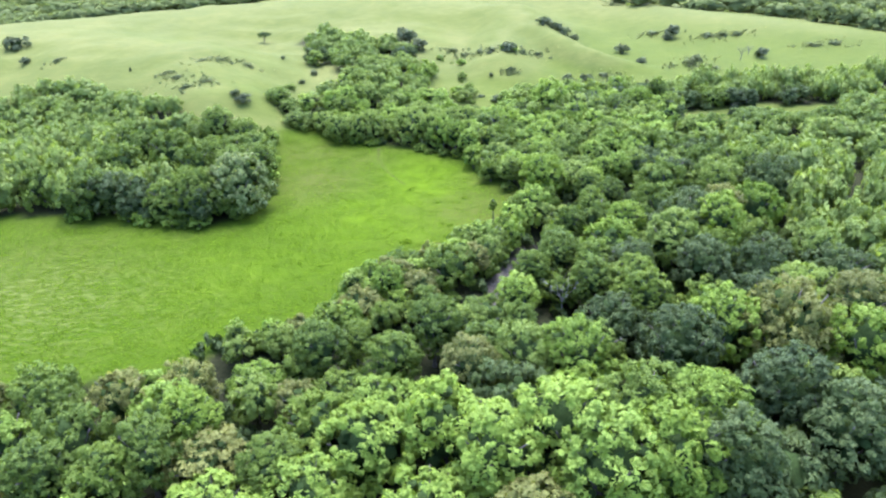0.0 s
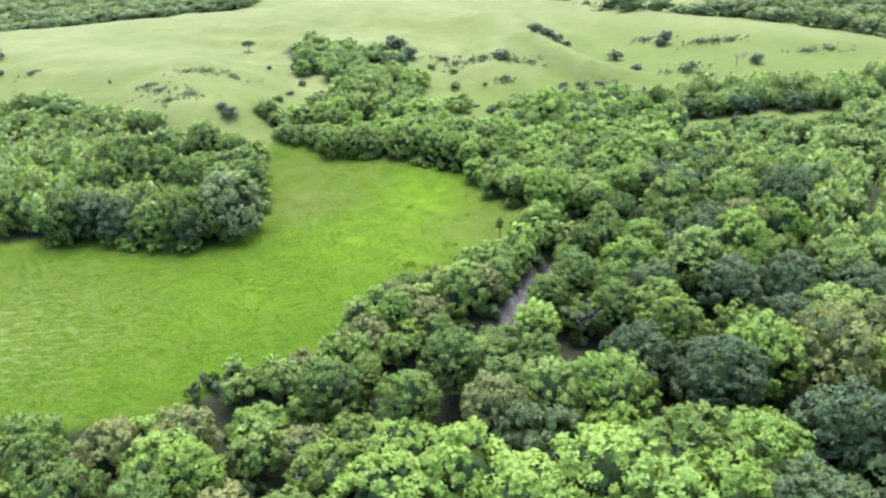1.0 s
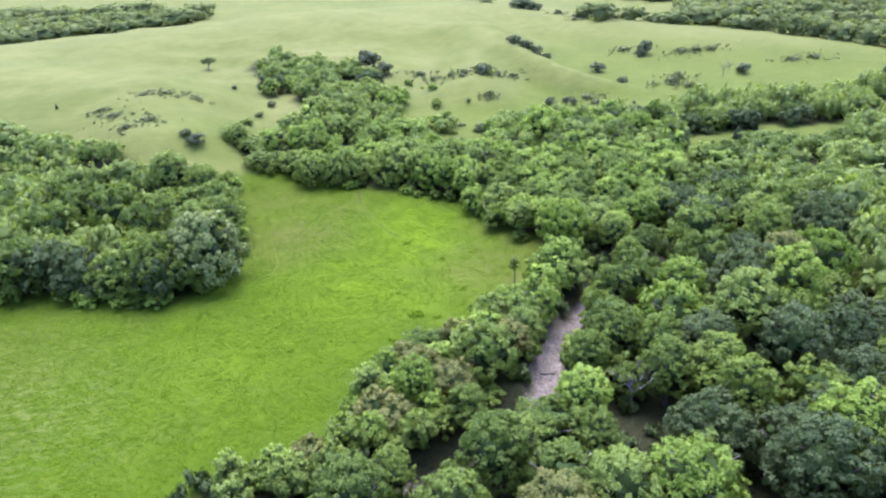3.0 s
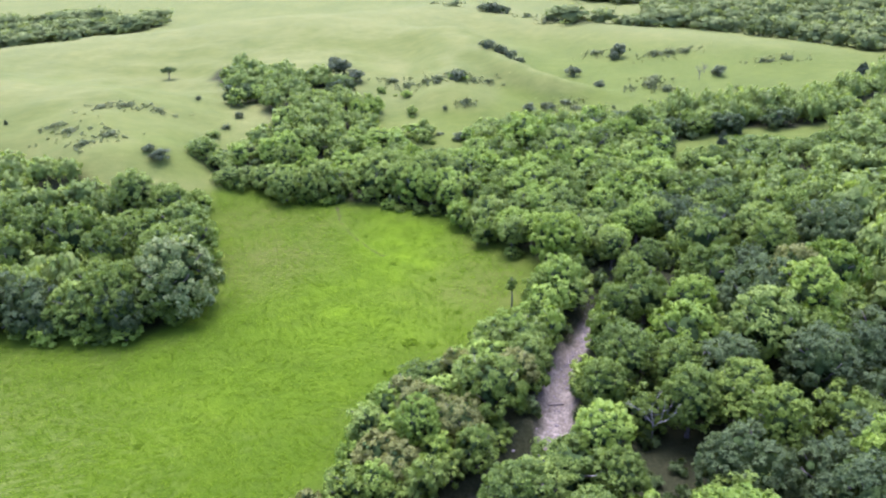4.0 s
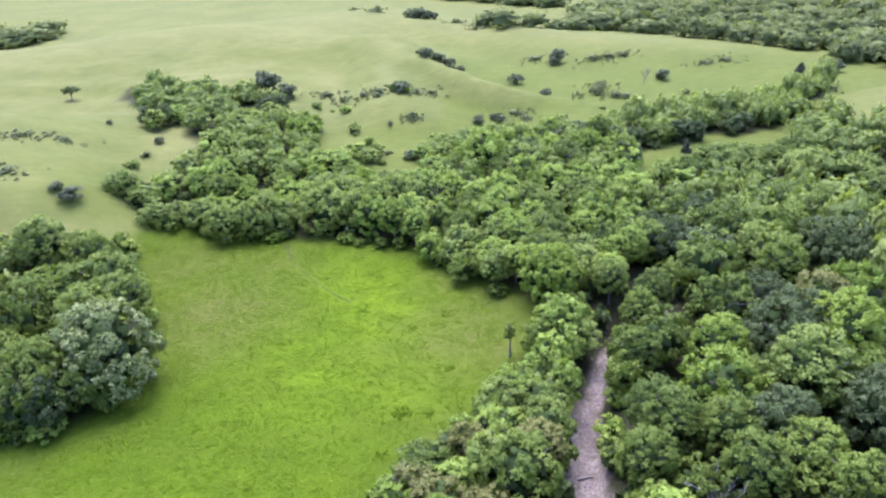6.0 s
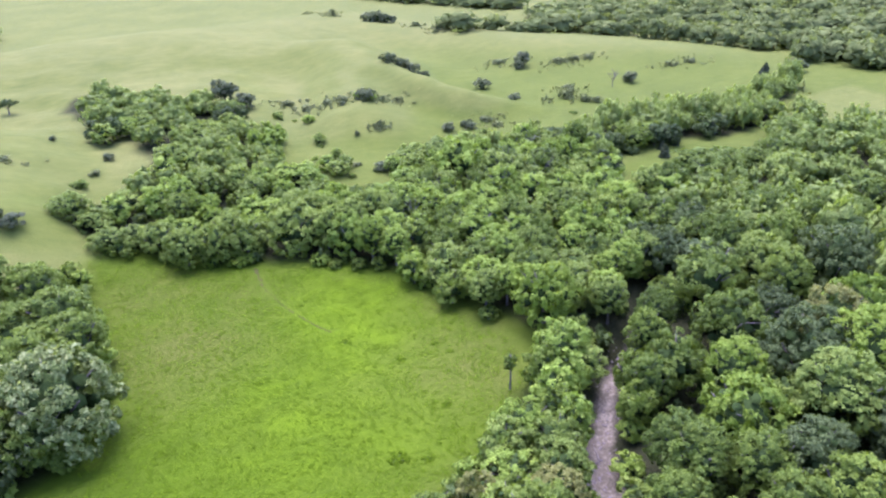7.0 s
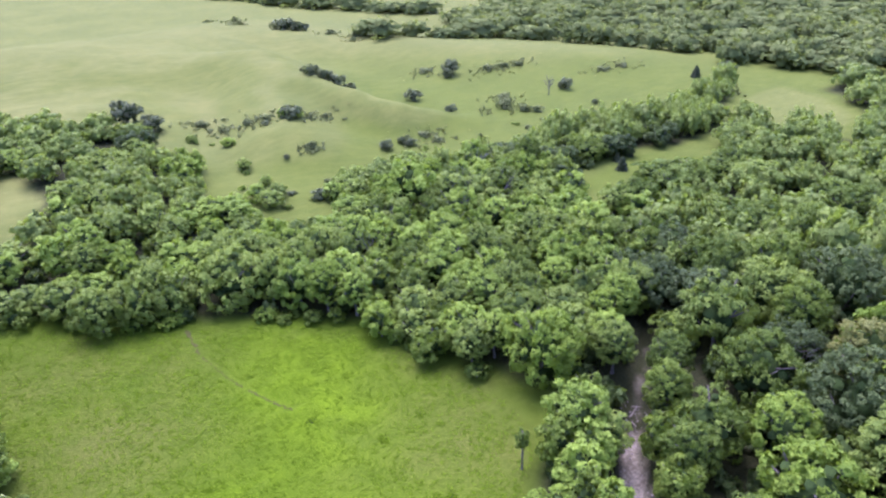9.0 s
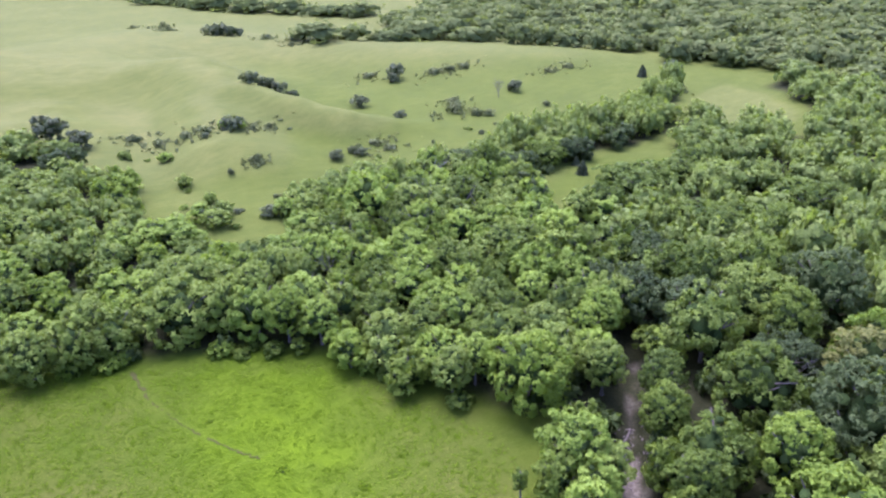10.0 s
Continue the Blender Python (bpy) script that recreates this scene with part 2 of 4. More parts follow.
def ripple(px, py, size, seed):
    """Cheap smooth unevenness."""
    r = np.random.RandomState(seed)
    total = np.zeros(np.shape(px))
    for k in range(7):
        a, f, ph = r.uniform(0, 2 * np.pi), r.uniform(0.6, 1.7) / size, r.uniform(0, 6.28)
        total = total + np.sin((px * np.cos(a) + py * np.sin(a)) * f * 2 * np.pi + ph + 0.9 * np.sin((px * np.sin(a) - py * np.cos(a)) * f * 3 + ph))
    return total / 7


def land(px, py):
    px, py = np.asarray(px, float), np.asarray(py, float)
    total = np.zeros(px.shape)
    for ridge in RIDGES:
        best = np.zeros(px.shape)
        for a, b in zip(ridge, ridge[1:]):
            dx, dy = b[0] - a[0], b[1] - a[1]
            t = np.clip(((px - a[0]) * dx + (py - a[1]) * dy) / (dx * dx + dy * dy), 0, 1)
            d = np.hypot(px - a[0] - t * dx, py - a[1] - t * dy)
            best = np.maximum(best, (a[2] + (b[2] - a[2]) * t) * np.exp(-(d / (a[3] + (b[3] - a[3]) * t)) ** 2))
        total = total + best ** 4
    z = total ** 0.25
    away = np.hypot(px, py - 140)
    z = z + ripple(px, py, 24, 14) * 0.9 * step(3, 9, z) + ripple(px, py, 55, 3) * 0.5 * step(150, 260, away) + ripple(px, py, 13, 4) * 0.13
    z = z + ripple(px, py, 260, 5) * 5 * step(480, 900, away) - 3.0 * step(130, 330, px + 0.3 * (py - 240))
    c = to_segments(px, py, CREEK) + ripple(px, py, 9, 6) * 0.7
    slim = 0.45 * step(13, 30, px)
    z = z - 2.2 * (1 - 0.5 * step(34, 48, px)) * (1 - step(1.1, 3.2, c + 1.6 * slim))
    return z


def height(x, y):
    return float(land(np.array([x]), np.array([y]))[0])


# ---- mesh helpers ----
def mesh_of(name, verts, faces, mats, slots=None, smooth=False, normals=None):
    me = bpy.data.meshes.new(name)
    me.from_pydata([tuple(v) for v in verts] if not isinstance(verts, np.ndarray) else verts.tolist(), [], faces if not isinstance(faces, np.ndarray) else faces.tolist())
    for m in mats:
        me.materials.append(m)
    if slots is not None:
        me.polygons.foreach_set("material_index", np.asarray(slots, np.int32))
    if smooth or normals is not None:
        me.polygons.foreach_set("use_smooth", np.ones(len(me.polygons), bool))
    me.update()
    if normals is not None:
        me.normals_split_custom_set_from_vertices(normals.tolist())
    return me


def part(name, me, parent, label=""):
    ob = new(name, me)
    ob.parent = parent
    return tagged(ob, label)


def again(ob, m):
    """A copy of a thing whose own scale does not carry over to the copy."""
    return copy_thing(ob, m @ Matrix.Diagonal((1 / ob.scale[0], 1 / ob.scale[1], 1 / ob.scale[2], 1)))


def axis(lo, hi, size, ends, growth):
    core = list(np.arange(lo, hi, size))
    s, v = size, hi
    while v < ends[1]:
        core.append(v)
        s *= growth
        v += s
    s, v = size, lo
    while v > ends[0]:
        s *= growth
        v -= s
        core.insert(0, v)
    return np.array(core)


def build_ground():
    xs, ys = axis(-100, 110, 1.35, (-3500, 3500), 1.075), axis(45, 265, 1.35, (-1500, 4500), 1.075)
    gx, gy = np.meshgrid(xs, ys)
    px, py = gx.ravel(), gy.ravel()
    verts = np.stack([px, py, land(px, py)], 1)
    n, m = len(xs), len(ys)
    i = (np.arange(m - 1)[:, None] * n + np.arange(n - 1)[None, :]).ravel()
    faces = np.stack([i, i + 1, i + n + 1, i + n], 1)
    me = mesh_of("ground", verts, faces, [GROUND], smooth=True)
    rough = ripple(px, py, 7, 8) * 1.5
    inside = within(px, py, MEADOW_EDGE) + rough
    lush = step(-2.0, 2.5, inside)
    upland = step(2.0, 6.5, verts[:, 2] + ripple(px, py, 30, 9) * 1.2)
    slope = np.hypot(land(px + 2, py) - land(px - 2, py), land(px, py + 2) - land(px, py - 2)) / 4
    green = step(0.08, 0.26, slope + 0.06 * ripple(px, py, 18, 12) + 0.04 * ripple(px, py, 6, 13)) * 0.22
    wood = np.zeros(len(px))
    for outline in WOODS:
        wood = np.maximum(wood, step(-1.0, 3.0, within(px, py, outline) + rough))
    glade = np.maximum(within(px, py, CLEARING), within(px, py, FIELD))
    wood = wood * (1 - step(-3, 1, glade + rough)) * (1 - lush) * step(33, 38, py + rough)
    far_off = step(300, 400, py + 0.4 * np.abs(px))
    lush = np.maximum(lush, (0.5 + 0.45 * step(-14, -2, inside)) * (1 - upland) * (1 - 0.75 * far_off))
    lush = np.maximum(lush, green * (1 - far_off))
    for cx, cy, wide, deep, most in ((74, 268, 34, 15, 0.34), (105, 262, 40, 12, 0.22), (14, 226, 22, 15, 0.4), (-2, 206, 12, 12, 0.5), (-54, 196, 18, 22, 0.45), (-75, 205, 22, 16, 0.25)):
        lush = np.maximum(lush, most * np.exp(-((px - cx) / wide) ** 2 - ((py - cy) / deep) ** 2) * (1 + 0.35 * ripple(px, py, 12, 20)))
    lush = np.maximum(lush, 0.6 * step(-2, 2, within(px, py, CLEARING) + rough))
    creek = to_segments(px, py, CREEK) + ripple(px, py, 5, 10) * 0.9 + 1.3 * step(9, 15, px) + 1.2 * step(18, 26, px) + 3.0 * step(36, 44, px) + 2.4 * (1 - step(0, 5.5, px))
    bed = 1 - step(2.1, 3.0, creek)
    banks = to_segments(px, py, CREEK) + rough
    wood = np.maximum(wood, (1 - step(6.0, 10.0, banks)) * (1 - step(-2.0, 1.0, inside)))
    lush = np.minimum(lush, 1 - 0.8 * step(-1.0, 3.0, within(px, py, FIELD) + rough))
    dry = np.zeros(len(px))
    for cx, cy, size, most in ((-34, 152, 13, 1.0), (3, 133, 13, 0.95), (-82, 112, 24, 0.5), (-4, 112, 9, 0.6), (-38, 170, 12, 0.7), (6, 148, 9, 0.6), (-24, 164, 12, 0.5)):
        dry = np.maximum(dry, most * np.exp(-((px - cx) ** 2 + (py - cy) ** 2) / size ** 2))
    dry = np.clip(dry + 0.2 * ripple(px, py, 12, 15), 0, 1)
    fresh = np.zeros(len(px))
    for cx, cy, wide, deep, most in ((-9, 150, 9, 17, 1.0), (-20, 130, 14, 14, 0.7), (-10, 124, 12, 10, 0.55), (-36, 112, 16, 10, 0.35)):
        fresh = np.maximum(fresh, most * np.exp(-((px - cx) / wide) ** 2 - ((py - cy) / deep) ** 2))
    fresh = np.clip(fresh * (1 + 0.4 * ripple(px, py, 11, 17)), 0, 1)
    bent = np.exp(-((px + 80) / 27) ** 2 - ((py - 100) / 17) ** 2) + 0.25 * ripple(px, py, 9, 19)
    me.attributes.new("lodged", "FLOAT", "POINT").data.foreach_set("value", np.clip(bent, 0, 1))
    me.attributes.new("fresh", "FLOAT", "POINT").data.foreach_set("value", fresh)
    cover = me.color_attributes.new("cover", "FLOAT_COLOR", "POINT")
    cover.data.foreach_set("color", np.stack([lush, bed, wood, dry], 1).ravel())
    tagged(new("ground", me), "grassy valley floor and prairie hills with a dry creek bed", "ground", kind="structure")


WOODS = [
    # grove west of the meadow
    [(-150, 141), (-87, 137), (-75, 136), (-60, 131), (-52, 130), (-47, 133), (-45, 149), (-48, 163), (-58, 172), (-70, 180), (-90, 196), (-118, 214), (-160, 205)],
    # north of the meadow and up the draw
    [(-46, 187), (-33, 183), (-20, 176), (-4, 169), (4, 161), (8, 153), (12, 145), (16, 137), (24, 131), (34, 139), (44, 149), (54, 160), (60, 178), (64, 191),
     (60, 205), (52, 208), (40, 211), (30, 209), (17, 202), (8, 195), (2, 197), (-4, 206), (-10, 226), (-13, 244), (-16, 260), (-34, 268), (-58, 288), (-62, 276), (-52, 258), (-42, 240), (-37, 222), (-42, 206), (-54, 194)],
    # dark strip north of the clearing
    [(46, 206), (60, 195), (66, 194), (78, 198), (88, 201), (100, 196), (118, 198), (132, 209), (150, 221), (156, 228), (146, 228), (118, 216), (96, 219), (80, 219), (64, 213), (50, 211)],
    # the large wood east of the creek
    [(8, 92), (13, 102), (19, 112), (25, 121), (33, 128), (44, 139), (52, 152), (60, 172), (68, 179), (98, 180), (108, 187), (116, 197), (130, 205), (134, 190), (139, 176), (156, 182), (168, 193), (178, 212), (190, 214), (190, 20), (60, 20), (-30, 20), (-120, 30),
     (-120, 58), (-46, 73), (-27, 76), (-12, 80), (-2, 85)],
    # between the creek and the meadow
    [(-46, 80), (-38, 83), (-27, 85), (-14, 88), (-4, 94), (2, 100), (6, 109), (12, 118), (14, 126), (9, 126), (0, 116), (-10, 110), (-17, 104), (-20, 95), (-27, 90), (-38, 86)],
    # closing over the upper creek
    [(39, 136), (48, 144), (60, 150), (76, 155), (76, 165), (60, 162), (49, 158), (41, 150), (36, 142)],
]
build_ground()


# ---- trees ----
def unit_rows(rng, n):
    v = rng.normal(size=(n, 3))
    return v / np.linalg.norm(v, axis=1)[:, None]


def norm_rows(v):
    return v / np.maximum(np.linalg.norm(v, axis=1), 1e-6)[:, None]


def leaf_faces(rng, at, facing, size, long=1.5):
    """Leaf sprays: pointed blades turned at random about the way they face, their tips drooping."""
    n = len(at)
    side = norm_rows(np.cross(facing, unit_rows(rng, n)))
    along = np.cross(facing, side)
    s = (size * rng.uniform(0.6, 1.35, n))[:, None]
    foot = at - along * s * 0.45 * long
    tip = at + along * s * 0.55 * long - facing * s * rng.uniform(0.0, 0.4, n)[:, None]
    wide = s * rng.uniform(0.4, 0.6, n)[:, None]
    verts = np.stack([foot - side * wide, foot + side * wide, tip], 1).reshape(-1, 3)
    return verts, np.arange(n * 3).reshape(-1, 3)


def blob(rng, centre, radii, detail, rough=0.16):
    bm = bmesh.new()
    bmesh.ops.create_icosphere(bm, subdivisions=detail, radius=1.0)
    v = np.array([x.co for x in bm.verts])
    f = np.array([[x.index for x in p.verts] for p in bm.faces])
    bm.free()
    v = v * (1 + rng.uniform(-rough, rough, len(v)))[:, None]
    return np.asarray(centre) + v * np.asarray(radii), f


def joined(pieces):
    verts, faces, base = [], [], 0
    for v, f in pieces:
        verts.append(v)
        faces.append(f + base)
        base += len(v)
    return np.concatenate(verts), np.concatenate(faces)


def crown_shape(rng, r, low, top, lobes, clump, leaves, leaf, peak=0.0, fine=True, core=1):
    """A crown: lobes round a dome, clumps of leaves over the lobes, and gaps between them."""
    mid, half = (low + top) / 2, (top - low) / 2
    flat = min(1.05, half / r) * 0.85 + 0.15
    turn = rng.uniform(0, 6.28)
    centres, sizes = [], []
    for k in range(lobes):
        u = 1 - 1.84 * (k + 0.5) / lobes
        a = turn + k * 2.39996 + rng.uniform(-0.35, 0.35)
        w = math.sqrt(max(0.0, 1 - u * u))
        size = r * rng.uniform(0.27, 0.45) * (1 - 0.2 * max(0, u))
        reach = rng.uniform(0.48, 0.68)
        narrow = 1 - peak * max(0.0, u * 0.5 + 0.5)
        centres.append((w * math.cos(a) * r * reach * narrow, w * math.sin(a) * r * reach * narrow, mid + u * half * (reach + 0.1)))
        sizes.append(size)
    centres, sizes = np.array(centres), np.array(sizes)
    # blobs that fill the crown; single trees and shrubs colour them as shade
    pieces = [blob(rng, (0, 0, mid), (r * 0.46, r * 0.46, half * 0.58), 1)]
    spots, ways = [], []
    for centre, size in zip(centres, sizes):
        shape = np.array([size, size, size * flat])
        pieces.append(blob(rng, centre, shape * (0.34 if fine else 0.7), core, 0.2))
        n = max(5, int(4.6 * flat * (size / clump) ** 2))
        dirs = unit_rows(rng, n)
        at = centre + dirs * shape * rng.uniform(0.74, 1.1, n)[:, None]
        away = np.min(np.where(np.all(centres[None] == centre, 2), 9, np.linalg.norm((at[:, None] - centres[None]) / [1, 1, flat], axis=2) / sizes[None]), 1)
        keep = (away > 0.85) & (rng.rand(n) < 0.88) & (dirs[:, 2] > -0.7) & (at[:, 2] > low * 0.35)
        spots.append(at[keep])
        ways.append(dirs[keep])
    spots, ways = np.concatenate(spots), norm_rows(np.concatenate(ways) + [0, 0, 0.25])
    per = max(4, int(leaves / max(1, len(spots))))
    at, out = np.repeat(spots, per, 0), np.repeat(ways, per, 0)
    off = norm_rows(unit_rows(rng, len(at)) + out * 0.75)
    swell = np.repeat(rng.uniform(0.5, 1.3, len(spots)), per)
    at = at + off * (clump * swell * rng.uniform(0.5, 1.05, len(at)) ** 0.7)[:, None] * [1, 1, 0.85]
    facing = norm_rows(off * 1.1 + [0, 0, 0.35] + unit_rows(rng, len(at)) * (0.5 if fine else 0.28))
    cores = sum(len(f) for v, f in pieces)
    inner = np.concatenate([v for v, f in pieces])
    soft = norm_rows(out * 0.75 + off * 0.35 + facing * 0.55)
    normals = np.concatenate([norm_rows(inner - [0, 0, mid]), np.repeat(soft, 3, 0)])
    pieces.append(leaf_faces(rng, at, facing, leaf))
    return (*joined(pieces), cores, normals)


def tube(points, radii, sides=7):
    """A tapered limb along points."""
    pts = np.array(points, float)
    way = norm_rows(np.gradient(pts, axis=0))
    up = np.array([0.31, 0.95, 0.05])
    u = norm_rows(np.cross(way, up))
    w = np.cross(way, u)
    ang = np.arange(sides) * 2 * np.pi / sides
    ring = u[:, None] * np.cos(ang)[None, :, None] + w[:, None] * np.sin(ang)[None, :, None]
    verts = (pts[:, None] + ring * np.array(radii)[:, None, None]).reshape(-1, 3)
    faces = []
    for k in range(len(pts) - 1):
        for j in range(sides):
            a, b = k * sides + j, k * sides + (j + 1) % sides
            faces += [(a, b, b + sides), (a, b + sides, a + sides)]
    last = (len(pts) - 1) * sides
    faces += [(last, last + j, last + j + 1) for j in range(1, sides - 1)]
    return verts, np.array(faces)


def trunk_shape(rng, r, low, top, thick, limbs=5):
    h = low + (top - low) * 0.55
    lean = rng.uniform(-0.5, 0.5, 2)
    stem = [(lean[0] * t * t, lean[1] * t * t, -0.6 + (h + 0.6) * t) for t in np.linspace(0, 1, 6)]
    pieces = [tube(stem, [thick * (1.5 if k == 0 else 1.0 - 0.12 * k) for k in range(6)], 8)]
    for k in range(limbs):
        a = k * 2 * np.pi / limbs + rng.uniform(-0.4, 0.4)
        z0 = low * 0.75 + (h - low * 0.75) * (k + 0.5) / limbs
        start = np.array([lean[0] * (z0 / h) ** 2, lean[1] * (z0 / h) ** 2, z0])
        tip = np.array([math.cos(a) * r * 0.7, math.sin(a) * r * 0.7, z0 + (top - z0) * rng.uniform(0.45, 0.75)])
        bend = (start + tip) / 2 + [0, 0, -0.4 + rng.uniform(0, 0.6)]
        line = [start * (1 - t) ** 2 + 2 * bend * t * (1 - t) + tip * t * t for t in np.linspace(0, 1, 5)]
        pieces.append(tube(line, [thick * 0.5 * (1 - 0.2 * j) + 0.02 for j in range(5)], 5))
    return joined(pieces)


# size classes: crown radius, crown foot, top, lobes, leaves, leaf size, trunk thickness
CLASSES = {
    "tall": (5.0, 3.5, 15.5, 26, 5600, 0.37, 0.36),
    "broad": (6.5, 0.3, 10.5, 27, 7000, 0.385, 0.38),
    "round": (4.5, 0.3, 9.0, 19, 4400, 0.35, 0.26),
    "small": (2.8, 0.3, 6.5, 13, 1900, 0.35, 0.15),
    "tall_far": (5.0, 3.0, 15.5, 20, 2600, 0.56, 0.36),
    "broad_far": (6.5, 0.3, 10.5, 22, 2900, 0.58, 0.38),
    "round_far": (4.5, 0.3, 9.0, 16, 1700, 0.54, 0.26),
    "small_far": (2.8, 0.3, 6.5, 11, 850, 0.48, 0.15),
}
PROTO_MESHES = {}


def tree_meshes(size, shape):
    key = (size, shape)
    if key not in PROTO_MESHES:
        rng = np.random.RandomState(100 + 17 * shape + ord(size[0]))
        r, low, top, lobes, leaves, leaf, thick = CLASSES[size]
        peak = (0.08, 0.18, 0.0)[shape]
        clump = 0.58 + 0.035 * r + (0.12 if "far" in size else 0)
        PROTO_MESHES[key] = (crown_shape(rng, r, low, top, lobes + shape * 3, clump, leaves, leaf, peak=peak),
                             trunk_shape(rng, r, low, top, thick))
    return PROTO_MESHES[key]


TREE_WORDS = {
    "green": "tree with a dense mid-green leafy crown",
    "lime": "tree with a bright yellow-green leafy crown",
    "sage": "tree with a dull grey-green leafy crown",
    "pale": "tall tree with pale green wind-ruffled leaves",
    "dark": "tree with a dark blue-green leafy crown",
    "olive": "tree with a brownish olive-green crown",
    "silver": "large tree with whitish leaf undersides at the grove's edge",
}
KINDS = {"green": "oak_tree", "lime": "ash_tree", "sage": "elm_tree", "pale": "cottonwood_tree", "dark": "walnut_tree", "olive": "locust_tree", "silver": "maple_tree"}
PROTOS, SHARED = {}, {}


def plant(species, x, y, r, h, rng, group="trees of the valley woods"):
    """One broadleaf tree with its crown and trunk, at its spot, turned and sized."""
    size = "tall" if h > 2.35 * r and h > 7 else "broad" if r > 5.4 else "round" if r > 3.4 else "small"
    r = max(r, 0.35 * h)
    size += "_far" if y > 190 or x < -62 or (y > 150 and x > 34) else ""
    shape = int(rng.randint(3))
    key = (species, size, shape)
    z = height(x, y) - 0.1
    c = CLASSES[size]
    m = Matrix.Translation((x, y, z)) @ Matrix.Rotation(rng.uniform(0, 6.28), 4, "Z") @ Matrix.Diagonal((r / c[0], r / c[0] * rng.uniform(0.9, 1.1), h / c[2], 1))
    if key in PROTOS:
        return again(PROTOS[key], m)
    (cv, cf, cores, cn), (tv, tf) = tree_meshes(size, shape)
    tree = new(KINDS[species])
    tree.empty_display_size = 0.5
    tagged(tree, TREE_WORDS[species], "tree", group)
    if key[1:] not in SHARED:
        SHARED[key[1:]] = mesh_of("trunk", tv, tf, [BARK], smooth=True)
    part("trunk", SHARED[key[1:]], tree, "rough grey-brown trunk with limbs")
    part("crown", mesh_of("crown", cv, cf, [LEAVES[species], CROWN_SHADE], np.arange(len(cf)) < cores, normals=cn), tree)
    tree.matrix_basis = m
    PROTOS[key] = tree
    return tree


TREES = []
TREES.append(("green", [(-38.9, 52.8, 3.6, 11.5), (-46.9, 54.0, 4.6, 11.3), (-21.6, 55.7, 4.0, 9.6), (-35.9, 56.7, 3.5, 11.6), (19.2, 57.4, 4.6, 16.3), (-46.1, 59.9, 4.9, 11.4), (-18.0, 63.5, 5.1, 8.6), (-55.4, 70.2, 4.8, 9.1), (-9.3, 73.4, 4.1, 10.8), (-19.3, 77.0, 4.2, 10.2), (-4.2, 79.6, 4.2, 11.6), (-15.3, 80.4, 2.7, 7.8), (26.8, 85.6, 3.2, 11.7), (26.0, 91.0, 4.2, 11.0), (20.5, 92.0, 4.0, 10.5), (9.6, 92.6, 2.6, 6.5), (11.3, 97.2, 3.2, 9.0), (22.0, 98.0, 3.6, 10.0), (12.8, 98.5, 3.6, 8.0), (-1.6, 100.8, 4.7, 9.0), (-5.6, 91.6, 2.6, 6.5), (-2.0, 84.2, 3.0, 7.6), (8.0, 83.0, 3.0, 8.0), (16.8, 101.2, 3.7, 10.0)]))
TREES.append(("green", [(17.0, 104.5, 3.8, 9.0), (20.5, 114.8, 2.7, 8.6), (17.6, 113.2, 2.8, 6.8), (20.9, 119.3, 2.6, 7.0), (25.6, 116.6, 4.6, 9.2), (37.6, 120.3, 5.5, 10.0), (26.3, 123.8, 2.5, 8.4), (50.5, 124.7, 3.6, 11.7), (30.7, 128.0, 2.8, 8.4), (18.2, 128.6, 2.2, 6.9), (-48.8, 133.5, 4.2, 8.6), (-55.6, 134.4, 6.9, 10.7), (-55.5, 134.5, 5.6, 11.2), (59.7, 135.7, 5.2, 11.7), (-80.0, 138.4, 6.2, 10.6), (79.4, 138.5, 4.4, 8.8), (53.2, 139.1, 5.7, 10.5), (75.1, 142.6, 4.9, 9.5)]))
TREES.append(("green", [(80.8, 144.3, 4.6, 8.3), (-94.5, 144.3, 6.1, 9.7), (-50.0, 146.0, 5.0, 12.0), (-46.6, 150.8, 4.6, 11.0), (-52.6, 165.5, 4.6, 11.0), (101.3, 147.2, 4.9, 5.7), (94.9, 147.5, 4.6, 6.6), (21.3, 147.5, 5.0, 8.0), (7.8, 148.9, 3.2, 5.8), (-60.2, 149.2, 5.1, 11.8), (70.4, 149.7, 4.9, 7.9), (77.1, 150.3, 4.6, 7.1), (-79.1, 151.6, 6.6, 11.4), (98.4, 152.9, 4.6, 6.3), (12.5, 153.5, 3.2, 5.9), (-96.4, 155.5, 4.1, 9.0), (73.3, 155.8, 5.4, 6.8), (-55.9, 156.3, 6.7, 10.6), (-68.3, 156.4, 6.1, 12.3), (27.9, 157.6, 3.4, 7.9), (54.5, 159.5, 3.0, 6.6), (47.2, 159.9, 3.3, 7.7), (-75.8, 160.1, 6.1, 11.1), (-99.3, 160.2, 4.2, 7.8), (-93.8, 160.3, 4.2, 8.2)]))
TREES.append(("green", [(46.5, 164.0, 3.2, 6.7), (29.1, 164.7, 3.9, 6.9), (-84.3, 167.4, 5.6, 8.9), (65.9, 172.4, 3.9, 6.7), (77.2, 173.2, 4.7, 6.4), (92.0, 174.6, 4.8, 5.1), (83.7, 175.3, 4.8, 6.1), (-94.2, 176.0, 4.0, 7.5), (98.6, 176.2, 5.6, 5.9), (-100.1, 176.5, 3.9, 6.8), (-109.5, 177.8, 4.2, 7.5), (78.7, 179.9, 5.3, 5.7), (-115.1, 180.2, 4.7, 6.6), (75.9, 199.0, 3.9, 5.8), (99.1, 202.8, 3.0, 5.0), (75.2, 203.7, 3.7, 6.2)]))
